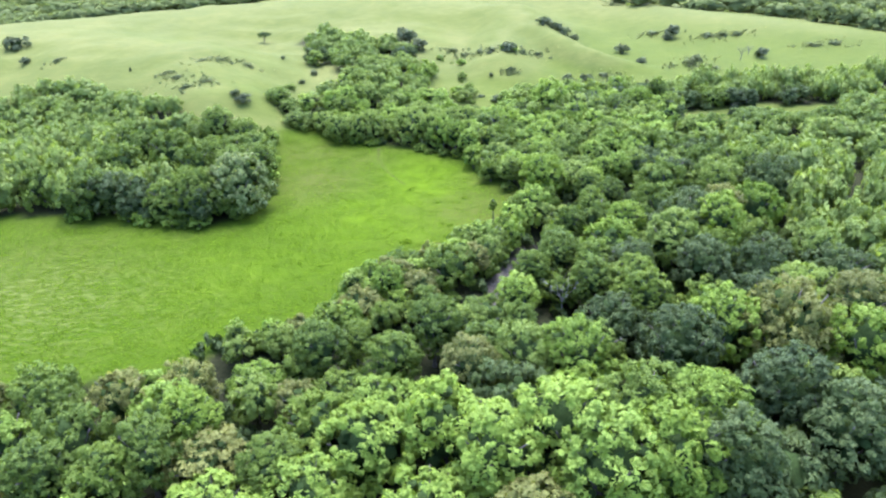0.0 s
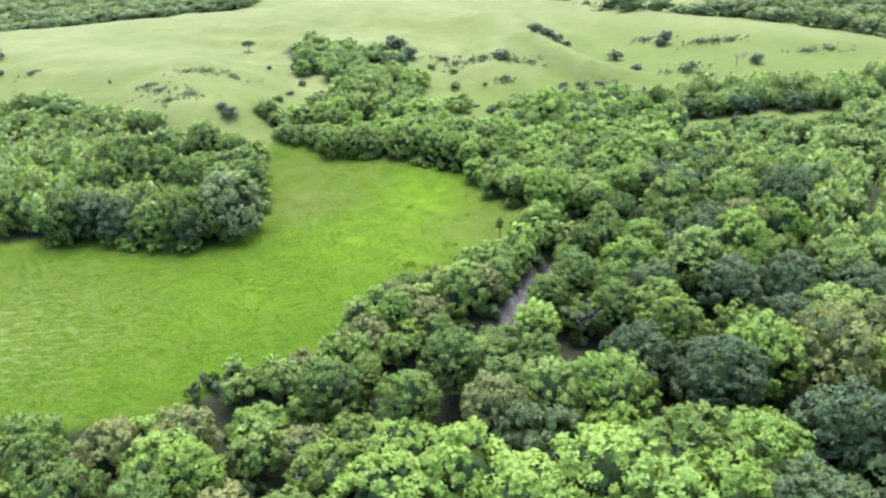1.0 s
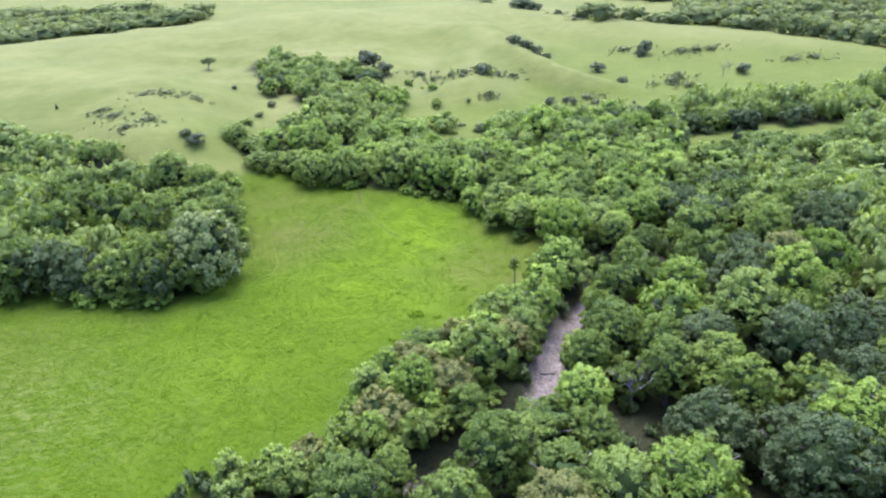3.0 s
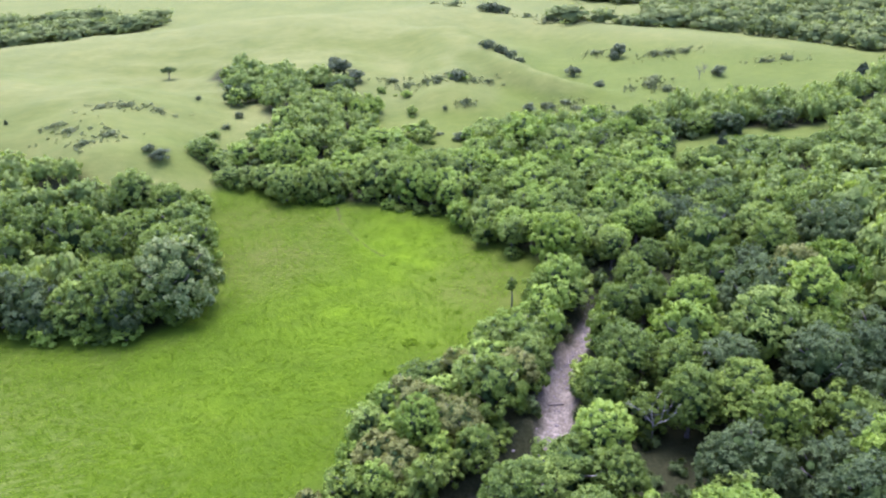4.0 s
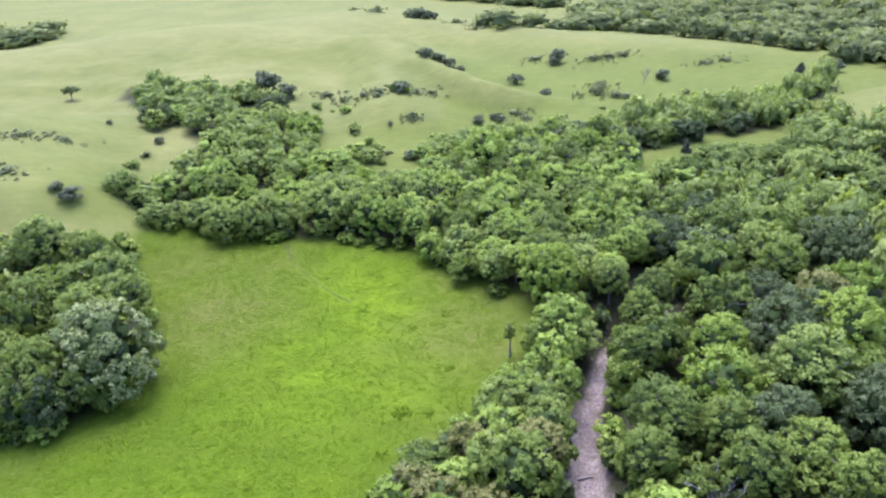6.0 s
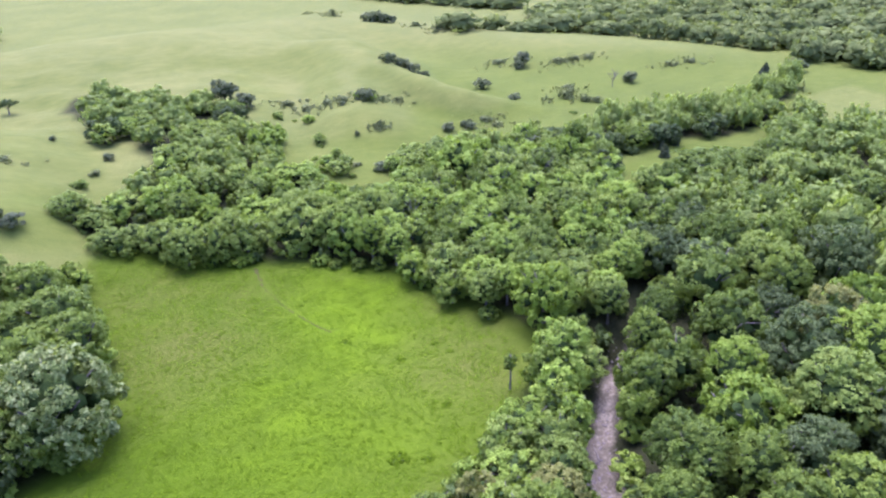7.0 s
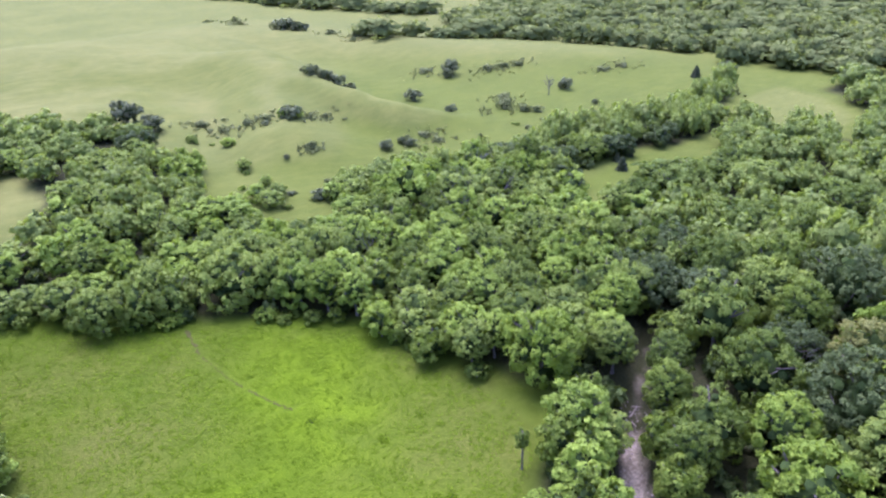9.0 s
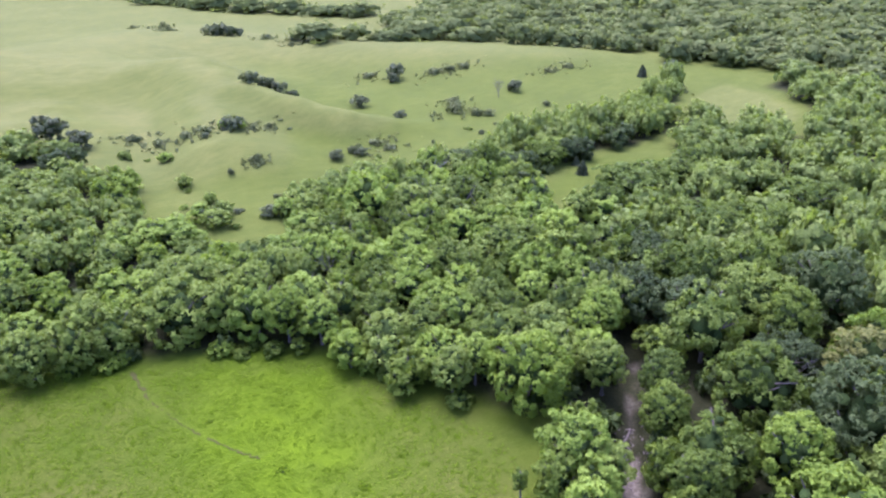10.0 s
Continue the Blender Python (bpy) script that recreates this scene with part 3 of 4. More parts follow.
TREES.append(("lime", [(20.5, 51.4, 3.1, 16.5), (24.9, 56.2, 2.7, 15.7), (-32.9, 62.7, 2.4, 10.7), (49.2, 69.3, 3.3, 15.0), (14.2, 70.5, 3.6, 13.7), (33.5, 74.4, 4.0, 15.0), (18.3, 138.0, 5.7, 10.4), (44.0, 106.5, 3.8, 14.2), (52.3, 191.2, 1.8, 9.2), (-11.8, 95.8, 2.6, 8.4), (25.5, 104.7, 5.4, 10.6), (29.5, 111.0, 3.9, 10.8), (54.0, 114.8, 5.6, 12.2), (4.1, 157.5, 2.7, 5.6), (37.1, 157.9, 4.5, 8.0), (4.9, 160.9, 2.4, 5.2), (-0.4, 186.0, 2.9, 7.2), (-4.3, 187.1, 3.3, 7.4), (-1.5, 190.0, 3.3, 7.7), (61.5, 197.0, 2.0, 5.9), (-11.3, 225.2, 2.7, 5.1), (-9.4, 228.4, 3.0, 5.1), (-13.1, 228.4, 2.8, 5.4), (-9.4, 232.1, 1.9, 4.9), (-7.0, 233.4, 2.1, 4.7), (-9.4, 234.8, 2.0, 5.1)]))
TREES.append(("sage", [(-27.0, 68.8, 3.3, 7.7), (7.9, 71.5, 4.3, 12.9), (35.5, 101.5, 5.2, 13.2), (-33.0, 82.6, 2.4, 4.7), (-0.7, 83.1, 3.2, 8.2), (-34.1, 85.4, 2.1, 5.2), (-27.0, 83.6, 2.6, 5.5), (-22.5, 84.6, 2.4, 6.0), (-12.0, 88.6, 2.4, 6.0), (-17.9, 99.2, 2.7, 5.4), (-3.7, 103.8, 3.3, 7.4), (4.6, 107.7, 3.5, 6.6), (6.4, 112.0, 3.6, 6.3), (0.6, 114.3, 3.2, 5.7), (16.7, 122.9, 2.8, 5.7), (42.2, 130.9, 5.3, 11.4), (53.5, 131.7, 5.8, 10.3), (-62.0, 133.5, 4.6, 9.5), (26.9, 133.8, 2.7, 8.3), (-84.0, 139.0, 4.6, 10.0), (24.4, 140.7, 5.0, 7.2), (11.6, 144.3, 2.8, 7.5), (33.1, 147.4, 3.6, 8.1), (7.9, 153.2, 3.1, 6.1), (15.8, 156.9, 3.5, 6.6)]))
TREES.append(("sage", [(9.9, 157.4, 3.8, 6.6), (49.9, 160.0, 3.8, 7.0), (-49.2, 158.2, 5.0, 11.2), (-60.0, 168.0, 4.6, 11.5), (43.3, 161.3, 3.2, 7.4), (32.7, 167.8, 3.4, 6.6), (28.2, 169.3, 3.7, 7.5), (96.7, 169.7, 4.9, 5.1), (-97.7, 171.2, 4.5, 7.0), (42.8, 172.6, 2.6, 5.9), (61.2, 173.0, 3.6, 6.1), (-114.4, 174.2, 4.9, 6.5), (-6.7, 175.9, 4.0, 9.1), (-1.6, 176.9, 3.4, 9.8), (-11.9, 178.1, 6.0, 9.4), (-21.1, 178.8, 3.4, 7.6), (-26.3, 178.9, 3.7, 8.0), (-31.6, 179.5, 3.8, 7.6), (3.1, 181.9, 4.4, 8.5), (-23.6, 183.4, 3.7, 7.7), (-36.2, 184.8, 3.7, 6.5), (-8.9, 185.9, 5.6, 8.6), (-44.5, 186.0, 3.7, 3.9), (62.5, 188.5, 2.3, 5.7), (-39.8, 188.6, 3.5, 3.9)]))
TREES.append(("sage", [(-32.2, 193.3, 3.0, 7.3), (-17.3, 201.1, 3.5, 6.2), (84.3, 201.6, 3.4, 5.6), (79.6, 201.9, 3.7, 5.8), (-25.8, 202.0, 3.1, 6.6), (67.3, 203.0, 3.1, 5.4), (31.9, 204.2, 4.3, 6.8), (-28.7, 204.6, 2.9, 6.0), (18.9, 204.0, 3.2, 5.6), (-19.7, 205.3, 3.4, 6.5), (53.8, 205.5, 3.3, 6.0), (-25.0, 205.8, 3.2, 5.8), (35.5, 209.6, 5.3, 7.1), (3.1, 209.7, 2.6, 3.6), (21.0, 209.8, 4.2, 5.8), (29.1, 210.0, 5.3, 6.6), (5.5, 213.7, 2.2, 3.0), (-28.7, 214.5, 3.9, 6.5), (-32.3, 217.9, 4.1, 6.1), (-24.9, 231.2, 3.0, 4.2), (-21.8, 234.3, 2.9, 4.7), (-26.0, 235.4, 3.5, 4.5), (-47.3, 239.7, 3.1, 5.4)]))
TREES.append(("sage", [(-38.1, 242.8, 3.2, 5.5), (-17.8, 243.3, 3.2, 4.2), (-38.7, 247.2, 3.0, 5.3)]))
TREES.append(("pale", [(14.1, 50.1, 3.6, 16.4), (3.1, 52.9, 4.4, 15.2), (10.5, 56.0, 4.8, 16.3), (-2.5, 59.2, 6.0, 13.2), (-11.3, 59.2, 6.4, 10.3), (8.3, 88.5, 2.9, 9.9), (9.8, 113.8, 2.1, 7.0), (13.4, 121.6, 2.8, 6.3), (14.6, 125.8, 3.8, 8.4), (31.4, 152.7, 2.9, 8.0), (20.2, 155.0, 3.7, 7.4), (19.7, 159.7, 3.9, 6.6), (63.1, 168.6, 3.3, 6.1), (3.9, 171.8, 4.7, 8.1), (-3.3, 172.0, 4.3, 9.1), (18.7, 174.8, 3.3, 7.1), (39.8, 175.2, 3.3, 6.1), (43.6, 176.5, 2.9, 6.9), (24.9, 176.8, 4.2, 7.6), (16.5, 178.2, 3.1, 6.7), (20.5, 178.4, 2.7, 6.6), (15.0, 181.0, 3.4, 7.4), (11.4, 183.7, 3.2, 7.1), (27.5, 194.5, 5.4, 12.0)]))
TREES.append(("pale", [(15.6, 185.5, 3.5, 6.9), (-31.3, 186.8, 3.9, 5.8), (44.1, 195.7, 3.1, 7.1), (-34.9, 196.4, 3.2, 7.3), (-30.9, 197.2, 3.2, 7.6), (41.7, 199.6, 3.6, 7.4), (46.3, 199.7, 3.1, 6.5), (-14.8, 205.3, 3.5, 5.6), (-4.7, 205.7, 4.0, 4.9), (-9.0, 208.4, 4.0, 4.7), (15.8, 207.3, 2.8, 4.4), (-4.6, 210.8, 2.9, 3.8), (-33.5, 213.0, 3.3, 5.9), (0.9, 213.8, 2.6, 3.4), (-42.2, 244.5, 3.5, 5.0)]))
# includes grove-front and near east trees set dark to paint shade on them
TREES.append(("dark", [(-54.5, 131.8, 4.6, 9.2), (-64.8, 133.5, 2.8, 6.3), (-68.1, 133.8, 2.8, 6.1), (-69.0, 135.8, 4.6, 10.0), (-76.0, 138.0, 4.6, 10.0), (39.8, 54.9, 5.3, 14.9), (27.3, 70.8, 3.9, 14.6), (37.8, 93.7, 4.9, 12.0), (26.5, 50.8, 4.8, 15.8), (36.1, 61.1, 4.8, 15.3), (27.2, 96.6, 4.3, 10.8), (40.5, 109.6, 6.5, 12.4), (61.9, 126.4, 6.9, 12.6), (61.2, 185.5, 2.5, 5.5), (59.3, 188.1, 2.4, 6.0), (85.4, 197.6, 3.3, 5.6), (68.6, 198.5, 3.6, 5.6), (81.4, 198.6, 3.4, 6.1), (97.6, 198.8, 3.1, 5.4), (101.8, 199.5, 2.9, 5.1), (64.0, 199.6, 3.5, 6.1), (58.2, 203.8, 3.3, 6.5), (57.5, 208.5, 3.9, 5.6), (-49.5, 243.5, 3.2, 5.8), (-45.2, 243.6, 3.3, 6.1), (-14.7, 245.8, 2.6, 4.6), (-18.4, 247.2, 3.0, 4.2)]))
TREES.append(("olive", [(-44.0, 68.2, 4.3, 9.6), (1.0, 69.7, 3.6, 12.0), (42.4, 74.2, 7.3, 15.4), (54.2, 79.6, 5.0, 13.2), (-10.9, 100.3, 3.5, 6.3), (48.0, 114.0, 3.2, 12.3)]))
TREES.append(("silver", [(-47.2, 137.2, 7.4, 13.4)]))


rng = np.random.RandomState(11)
TAKEN = [(-40, 78.5, 3.6), (-37, 80, 2.2), (13.4, 88.2, 2.6), (11.5, 85.5, 2.2), (6.8, 124.5, 3.4), (5.5, 120.5, 2.6)]  # kept clear so creek bank, bleached tree and slim tree show from the camera
for species, spots in TREES:
    for x, y, r, h in spots:
        TAKEN.append((x, y, r))
        plant(species, x, y, r, h, rng)


def canopy(x, y):
    """How tall the woods stand: highest on the near east side, low in the north."""
    spots = ((15, 57, 16.5), (38, 68, 16), (44, 105, 13.5), (62, 130, 12.5), (24, 103, 10.5), (33, 125, 8.5), (-3, 100, 8), (-18, 79, 8), (-45, 65, 10.5), (-30, 83, 4.8), (-18, 97, 5.2), (-11, 106, 5), (0, 113, 5.5), (-45, 188, 5.5), (-33, 184, 7), (-60, 172, 6), (-90, 190, 6), (-118, 208, 6), (-75, 178, 6),
             (60, 156, 7), (95, 165, 6), (58, 190, 7.5), (74, 203, 8), (105, 205, 6.5), (34, 200, 9), (23, 146, 8), (-4, 177, 9.5), (-30, 195, 7), (-55, 135, 11.5), (-90, 160, 12), (-20, 245, 4.5), (-32, 215, 6), (8, 197, 4.5), (-3, 205, 5), (-12, 230, 5), (110, 120, 10))
    total = weight = 0.0
    for sx, sy, h in spots:
        w = 1 / ((x - sx) ** 2 + (y - sy) ** 2 + 16) ** 1.5
        total, weight = total + w * h, weight + w
    return total / weight


def scatter(outline, spacing, rng, tries=6000, margin=1.5):
    """Uneven spacing of spots inside an outline, clear of each other and of what stands there already."""
    lo, hi = np.min(outline, 0), np.max(outline, 0)
    c = rng.uniform(lo, hi, (tries, 2))
    c = c[within(c[:, 0], c[:, 1], outline) > margin]
    creek = to_segments(c[:, 0], c[:, 1], CREEK)
    glade = np.maximum(within(c[:, 0], c[:, 1], CLEARING), within(c[:, 0], c[:, 1], FIELD))
    c = c[(creek > np.where(c[:, 0] > 40, 1.0, 2.4)) & (glade < -1.0) & (within(c[:, 0], c[:, 1], MEADOW_EDGE) < -1.5)]
    got = []
    for x, y in c:
        far = max(0.0, (abs(x - 20) - 110) / 200, (y - 230) / 200)
        r = max(spacing * rng.uniform(0.75, 1.35) * (1 + far), 0.31 * canopy(x, y) if far < 0.5 else 0)
        near = np.array(TAKEN)
        if ((near[:, 0] - x) ** 2 + (near[:, 1] - y) ** 2 < (0.66 * (near[:, 2] + r)) ** 2).any():
            continue
        TAKEN.append((x, y, r))
        got.append((x, y, r))
    return got


# mix 1, north of the meadow, leans pale so leaf colour adds haze
MIXES = {0: ("green", "green", "sage", "sage", "olive"), 1: ("pale", "green", "pale", "sage", "green", "lime"), 2: ("sage", "green", "dark", "pale"),
         3: ("green", "green", "dark", "sage", "green", "dark", "lime", "green", "olive"), 4: ("lime", "green", "pale", "green", "olive"), 5: ("green", "sage", "dark")}
BEYOND = []
for k, (outline, spacing) in enumerate(zip(WOODS, (3.9, 3.2, 3.2, 4.0, 2.5, 2.8))):
    for x, y, r in scatter(outline, spacing, rng):
        species = MIXES[k][rng.randint(len(MIXES[k]))]
        if k == 3 and x < 2:
            species = ("pale", "green", "olive", "pale", "lime")[rng.randint(5)]
        # dark leaves picked for grove front and near east wood, standing in for shade
        if (k == 3 and x > 26 and y < 122) or (k == 0 and y < 141):
            species = ("dark", "green", "dark", "dark", "sage")[rng.randint(5)]
        h = canopy(x, y) * (rng.uniform(0.65, 1.3) if k == 2 else rng.uniform(0.78, 1.02))
        if k == 1 and y > 218 and rng.rand() < 0.12:
            continue
        if k == 3 and y < 115 and x > 6:
            h *= 0.8
        if y < 36:
            continue
        if -66 < x < 60 and 40 < y < 208:
            plant(species, x, y, r * 1.12, h, rng)
        else:
            BEYOND.append((x, y, r * 1.12, h, species))


def woods(name, spots, rng, template_args, label, count=4, leaves="woods"):
    """Many trees too many to count, joined: each a crown of lobes with leaves on a short trunk."""
    templates = []
    for k in range(count):
        cv, cf, cores, cn = crown_shape(np.random.RandomState(300 + k), *template_args)
        stem = tube([(0, 0, -0.1), (0, 0, 0.2), (0, 0, 0.5)], [0.05, 0.04, 0.02], 4)
        templates.append((*joined([(cv, cf), stem]), np.concatenate([cn, norm_rows(stem[0] * [1, 1, 0] + [0, 0, 0.01])])))
    verts, faces, tint, normals, base = [], [], [], [], 0
    for x, y, r, h, shade in spots:
        v, f, vn = templates[rng.randint(count)]
        a = rng.uniform(0, 6.28)
        turn = np.array([[math.cos(a), -math.sin(a), 0], [math.sin(a), math.cos(a), 0], [0, 0, 1]])
        v = (v @ turn.T) * [r, r, h] + [x, y, height(x, y)]
        verts.append(v)
        faces.append(f + base)
        normals.append(norm_rows(vn @ turn.T))
        tint.append(np.full(len(v), shade))
        base += len(v)
    me = mesh_of(name, np.concatenate(verts), np.concatenate(faces), [LEAVES[leaves]], normals=np.concatenate(normals))
    me.attributes.new("tint", "FLOAT", "POINT").data.foreach_set("value", np.concatenate(tint))
    return tagged(new(name, me), label, "woods", kind="stuff")


SHADE = {"green": 0.65, "lime": 1.0, "sage": 0.8, "pale": 1.0, "dark": 0.25, "olive": 0.85}
woods("woods", [(x, y, r, h, SHADE[s] + rng.uniform(-0.15, 0.15)) for x, y, r, h, s in BEYOND], rng, (1.0, 0.08, 1.0, 12, 0.18, 420, 0.135, 0.1, False, 1), "mixed green woods of low crowns")

# low growth between the trees, its leaf colour darkened as shade in the gaps
low_growth = []
near = np.array(TAKEN)
for x, y in ((36, 94), (39, 97), (35, 98), (41, 94), (38, 91), (33, 95)):
    low_growth.append((x, y, 2.2, 3.4, 0.3))
BANKS = [(0, 90), (3, 101), (7, 110), (13, 119), (23, 130), (34, 139), (39, 135), (29, 124.5), (21, 114), (15, 105), (12, 95), (6, 87)]
for outline in [BANKS] + WOODS:
    lo, hi = np.min(outline, 0), np.max(outline, 0)
    area = (hi - lo).prod()
    spots = rng.uniform(lo, hi, (int(area / 9), 2))
    spots = spots[(within(spots[:, 0], spots[:, 1], outline) > 0) & (spots[:, 0] < 80) & (spots[:, 0] > -70) & (spots[:, 1] > 52) & (spots[:, 1] < 215)]
    for x, y in spots:
        if (np.hypot(near[:, 0] - x, near[:, 1] - y) < 0.8 * near[:, 2]).any() or to_segments(x, y, CREEK) < 2.3 or max(within(x, y, CLEARING), within(x, y, FIELD)) > -1.5:
            continue
        low_growth.append((x, y, rng.uniform(1.0, 1.9), rng.uniform(0.9, 2.6), rng.uniform(0.1, 0.8)))
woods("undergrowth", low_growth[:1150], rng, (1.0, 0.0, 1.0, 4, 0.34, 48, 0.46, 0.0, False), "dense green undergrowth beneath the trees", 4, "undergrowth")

FAR_WOODS = [
    [(196, 434), (159, 409), (126, 356), (150, 330), (172, 300), (186, 262), (176, 232), (186, 214), (172, 196), (160, 180), (192, 168), (420, 90), (760, 330), (700, 640), (420, 620),
     (245, 463)],
    [(82, 354), (102, 348), (126, 343), (126, 352), (104, 357), (86, 361)],
    [(78, 600), (110, 506), (164, 424), (168, 428), (116, 512), (84, 604)],
    [(20, 700), (160, 560), (260, 520), (262, 530), (166, 572), (24, 712)],
    [(-300, 350), (-222, 392), (-150, 442), (-120, 455), (-120, 490), (-170, 520), (-420, 540), (-480, 340)],
]
distant = []
for outline, n in zip(FAR_WOODS, (5200, 160, 700, 700, 2200)):
    for x, y, r in scatter(outline, 4.2, rng, n):
        distant.append((x, y, r * 1.55, rng.uniform(5.5, 9.5), rng.choice([0.05, 0.3, 0.5, 0.7, 0.9])))
woods("far_woods", distant, rng, (1.0, -0.12, 1.0, 11, 0.2, 150, 0.13, 0.1, False, 1), "distant woods of many rounded crowns", 4, "far")


# ---- shrubs, single trees and small things ----
SHRUB_SIZES = {"low": (2.2, 0.0, 2.0, 11, 900, 0.34), "upright": (1.8, 0.0, 3.4, 12, 950, 0.32)}
SHRUBS = {}


def shrub(species, x, y, r, h, words, group):
    size = "upright" if h > 1.15 * r else "low"
    shape = int(rng.randint(3))
    key = (species, size, shape, words)
    sr, low, top, lobes, leaves, leaf = SHRUB_SIZES[size]
    m = Matrix.Translation((x, y, height(x, y) - 0.15)) @ Matrix.Rotation(rng.uniform(0, 6.28), 4, "Z") @ Matrix.Diagonal((r / sr, r / sr * rng.uniform(0.8, 1.2), h / top, 1))
    if key in SHRUBS:
        return again(SHRUBS[key], m)
    own = np.random.RandomState(500 + shape + len(size))
    cv, cf, cores, cn = crown_shape(own, sr, low, top, lobes, 0.5, leaves, leaf)
    stems = joined([tube([(0, 0, -0.3), (math.cos(a) * 0.25, math.sin(a) * 0.25, 0.5), (math.cos(a) * 0.8, math.sin(a) * 0.8, top * 0.7)], [0.06, 0.05, 0.02], 5) for a in own.uniform(0, 6.28, 4)])
    bush = tagged(new("shrub"), words, "shrub", group)
    part("stems", mesh_of("stems", *stems, [BARK], smooth=True), bush, "thin brown stems")
    part("foliage", mesh_of("foliage", cv, cf, [LEAVES[species], CROWN_SHADE], np.arange(len(cf)) < cores, normals=cn), bush)
    bush.matrix_basis = m
    SHRUBS[key] = bush
    return bush


HILL = "shrubs scattered over the hillside"
DARK_WORDS, GREEN_WORDS = "dark green rounded shrub on the grassy hillside", "low grey-green brush in the prairie grass"
HILL_DARK = [(-58.8, 188, 2.2, 2.8), (-61.3, 190.2, 1.6, 1.8), (-46.1, 228.5, 1.5, 2.0), (-17, 262, 4.5, 6.5), (-12, 258, 3.2, 4.5), (19.6, 248, 3.4, 3.0), (36, 279, 3.6, 3.4), (40, 280, 3.2, 3.0),
             (44, 279.5, 3.6, 3.2), (48, 280, 2.4, 2.4), (65.4, 271, 3.0, 3.6), (68, 252, 2.4, 2.6), (91, 293, 3.4, 5.6), (88.3, 290.5, 2.6, 3.4), (113, 256, 2.7, 3.8), (-156.5, 251.5, 5.4, 4.0), (-146, 236.7, 2.0, 2.4),
             (170, 241.5, 3.2, 4.0), (59.8, 387, 6.5, 4.6), (66, 385, 4.5, 4.0)]
HILL_BRUSH = [(-78.5, 218.2, 2.7, 1.1), (-73, 220, 2.6, 1.0), (-65.3, 221, 2.8, 1.1), (-82.5, 204.8, 3.0, 1.2), (-71.6, 199, 3.0, 1.3), (-76.3, 194.5, 2.4, 1.2), (-45.0, 203.0, 3.4, 3.4), (9.8, 253, 3.0, 1.8), (4, 256, 3.0, 1.6),
              (14, 250.5, 3.0, 2.0), (25, 250, 2.8, 1.8), (31, 254, 3.0, 1.6), (0, 263, 3.4, 1.8), (51.3, 236, 3.6, 1.2), (19.2, 231.6, 1.6, 2.6), (85, 301, 4.4, 1.8), (104, 289.5, 4.4, 2.0)]
HILL_BRUSH_EAST = [(110, 288.5, 3.8, 1.8), (115.3, 287, 4.0, 1.8), (142.9, 263.6, 4.0, 1.6), (134.8, 264.8, 3.6, 1.6), (84.7, 249, 4.6, 3.6), (89, 256, 3.6, 3.0), (149.6, 226, 4.0, 3.6), (78.3, 352, 2.2, 1.6), (75, 370, 4.0, 2.6),
                   (57.3, 470, 3.2, 4.0), (44.6, 404, 2.0, 2.8), (45, 482, 2.0, 2.6), (81, 358, 2.2, 2.6), (95, 361, 4.0, 3.4), (100, 362, 3.6, 3.2), (-88, 210, 1.2, 1.2), (-133, 233, 1.6, 1.6), (107, 509, 3.0, 3.4), (53, 232, 3.4, 1.4)]
for x, y, r, h in HILL_DARK:
    shrub("scrub", x, y, r * 0.9, h, DARK_WORDS, HILL)
brush = []
for x, y, r, h in HILL_BRUSH + HILL_BRUSH_EAST:
    for k in range(30):
        brush.append((x + rng.normal(0, 1.2 * r), y + rng.normal(0, 0.75 * r), rng.uniform(0.25, 0.75), h * rng.uniform(0.12, 0.5), rng.uniform(0.2, 0.9)))
    shrub("weeds", x, y, r * 0.55, h * 0.8, GREEN_WORDS, HILL)
woods("hillside_brush", brush, rng, (1.0, 0.0, 1.0, 2, 0.4, 22, 0.42, 0.0, False), "patches of low brush on the prairie slopes", 3, "weeds")

# saplings and bushes thinning out uphill of the woods
SLOPES = (([(-12, 214), (-4, 203), (4, 196), (16, 204), (26, 213), (16, 228), (-4, 238)], 44), ([(30, 212), (52, 210), (62, 214), (66, 236), (40, 240)], 16), ([(70, 222), (118, 219), (112, 240), (80, 244)], 16),
          ([(-62, 214), (-44, 208), (-46, 232), (-60, 244)], 12), ([(-10, 246), (20, 242), (24, 256), (-6, 262)], 10))
for outline, n in SLOPES:
    lo, hi = np.min(outline, 0), np.max(outline, 0)
    for k in range(n):
        x, y = rng.uniform(lo, hi)
        if within(x, y, outline) > 0:
            r = rng.uniform(0.7, 1.0) * rng.choice([0.9, 1.2, 2.0])
            shrub(("sage", "weeds", "pale", "scrub")[rng.randint(4)], x, y, r, r * rng.uniform(0.7, 1.6), "leafy bush growing singly on the grassy slope", HILL)

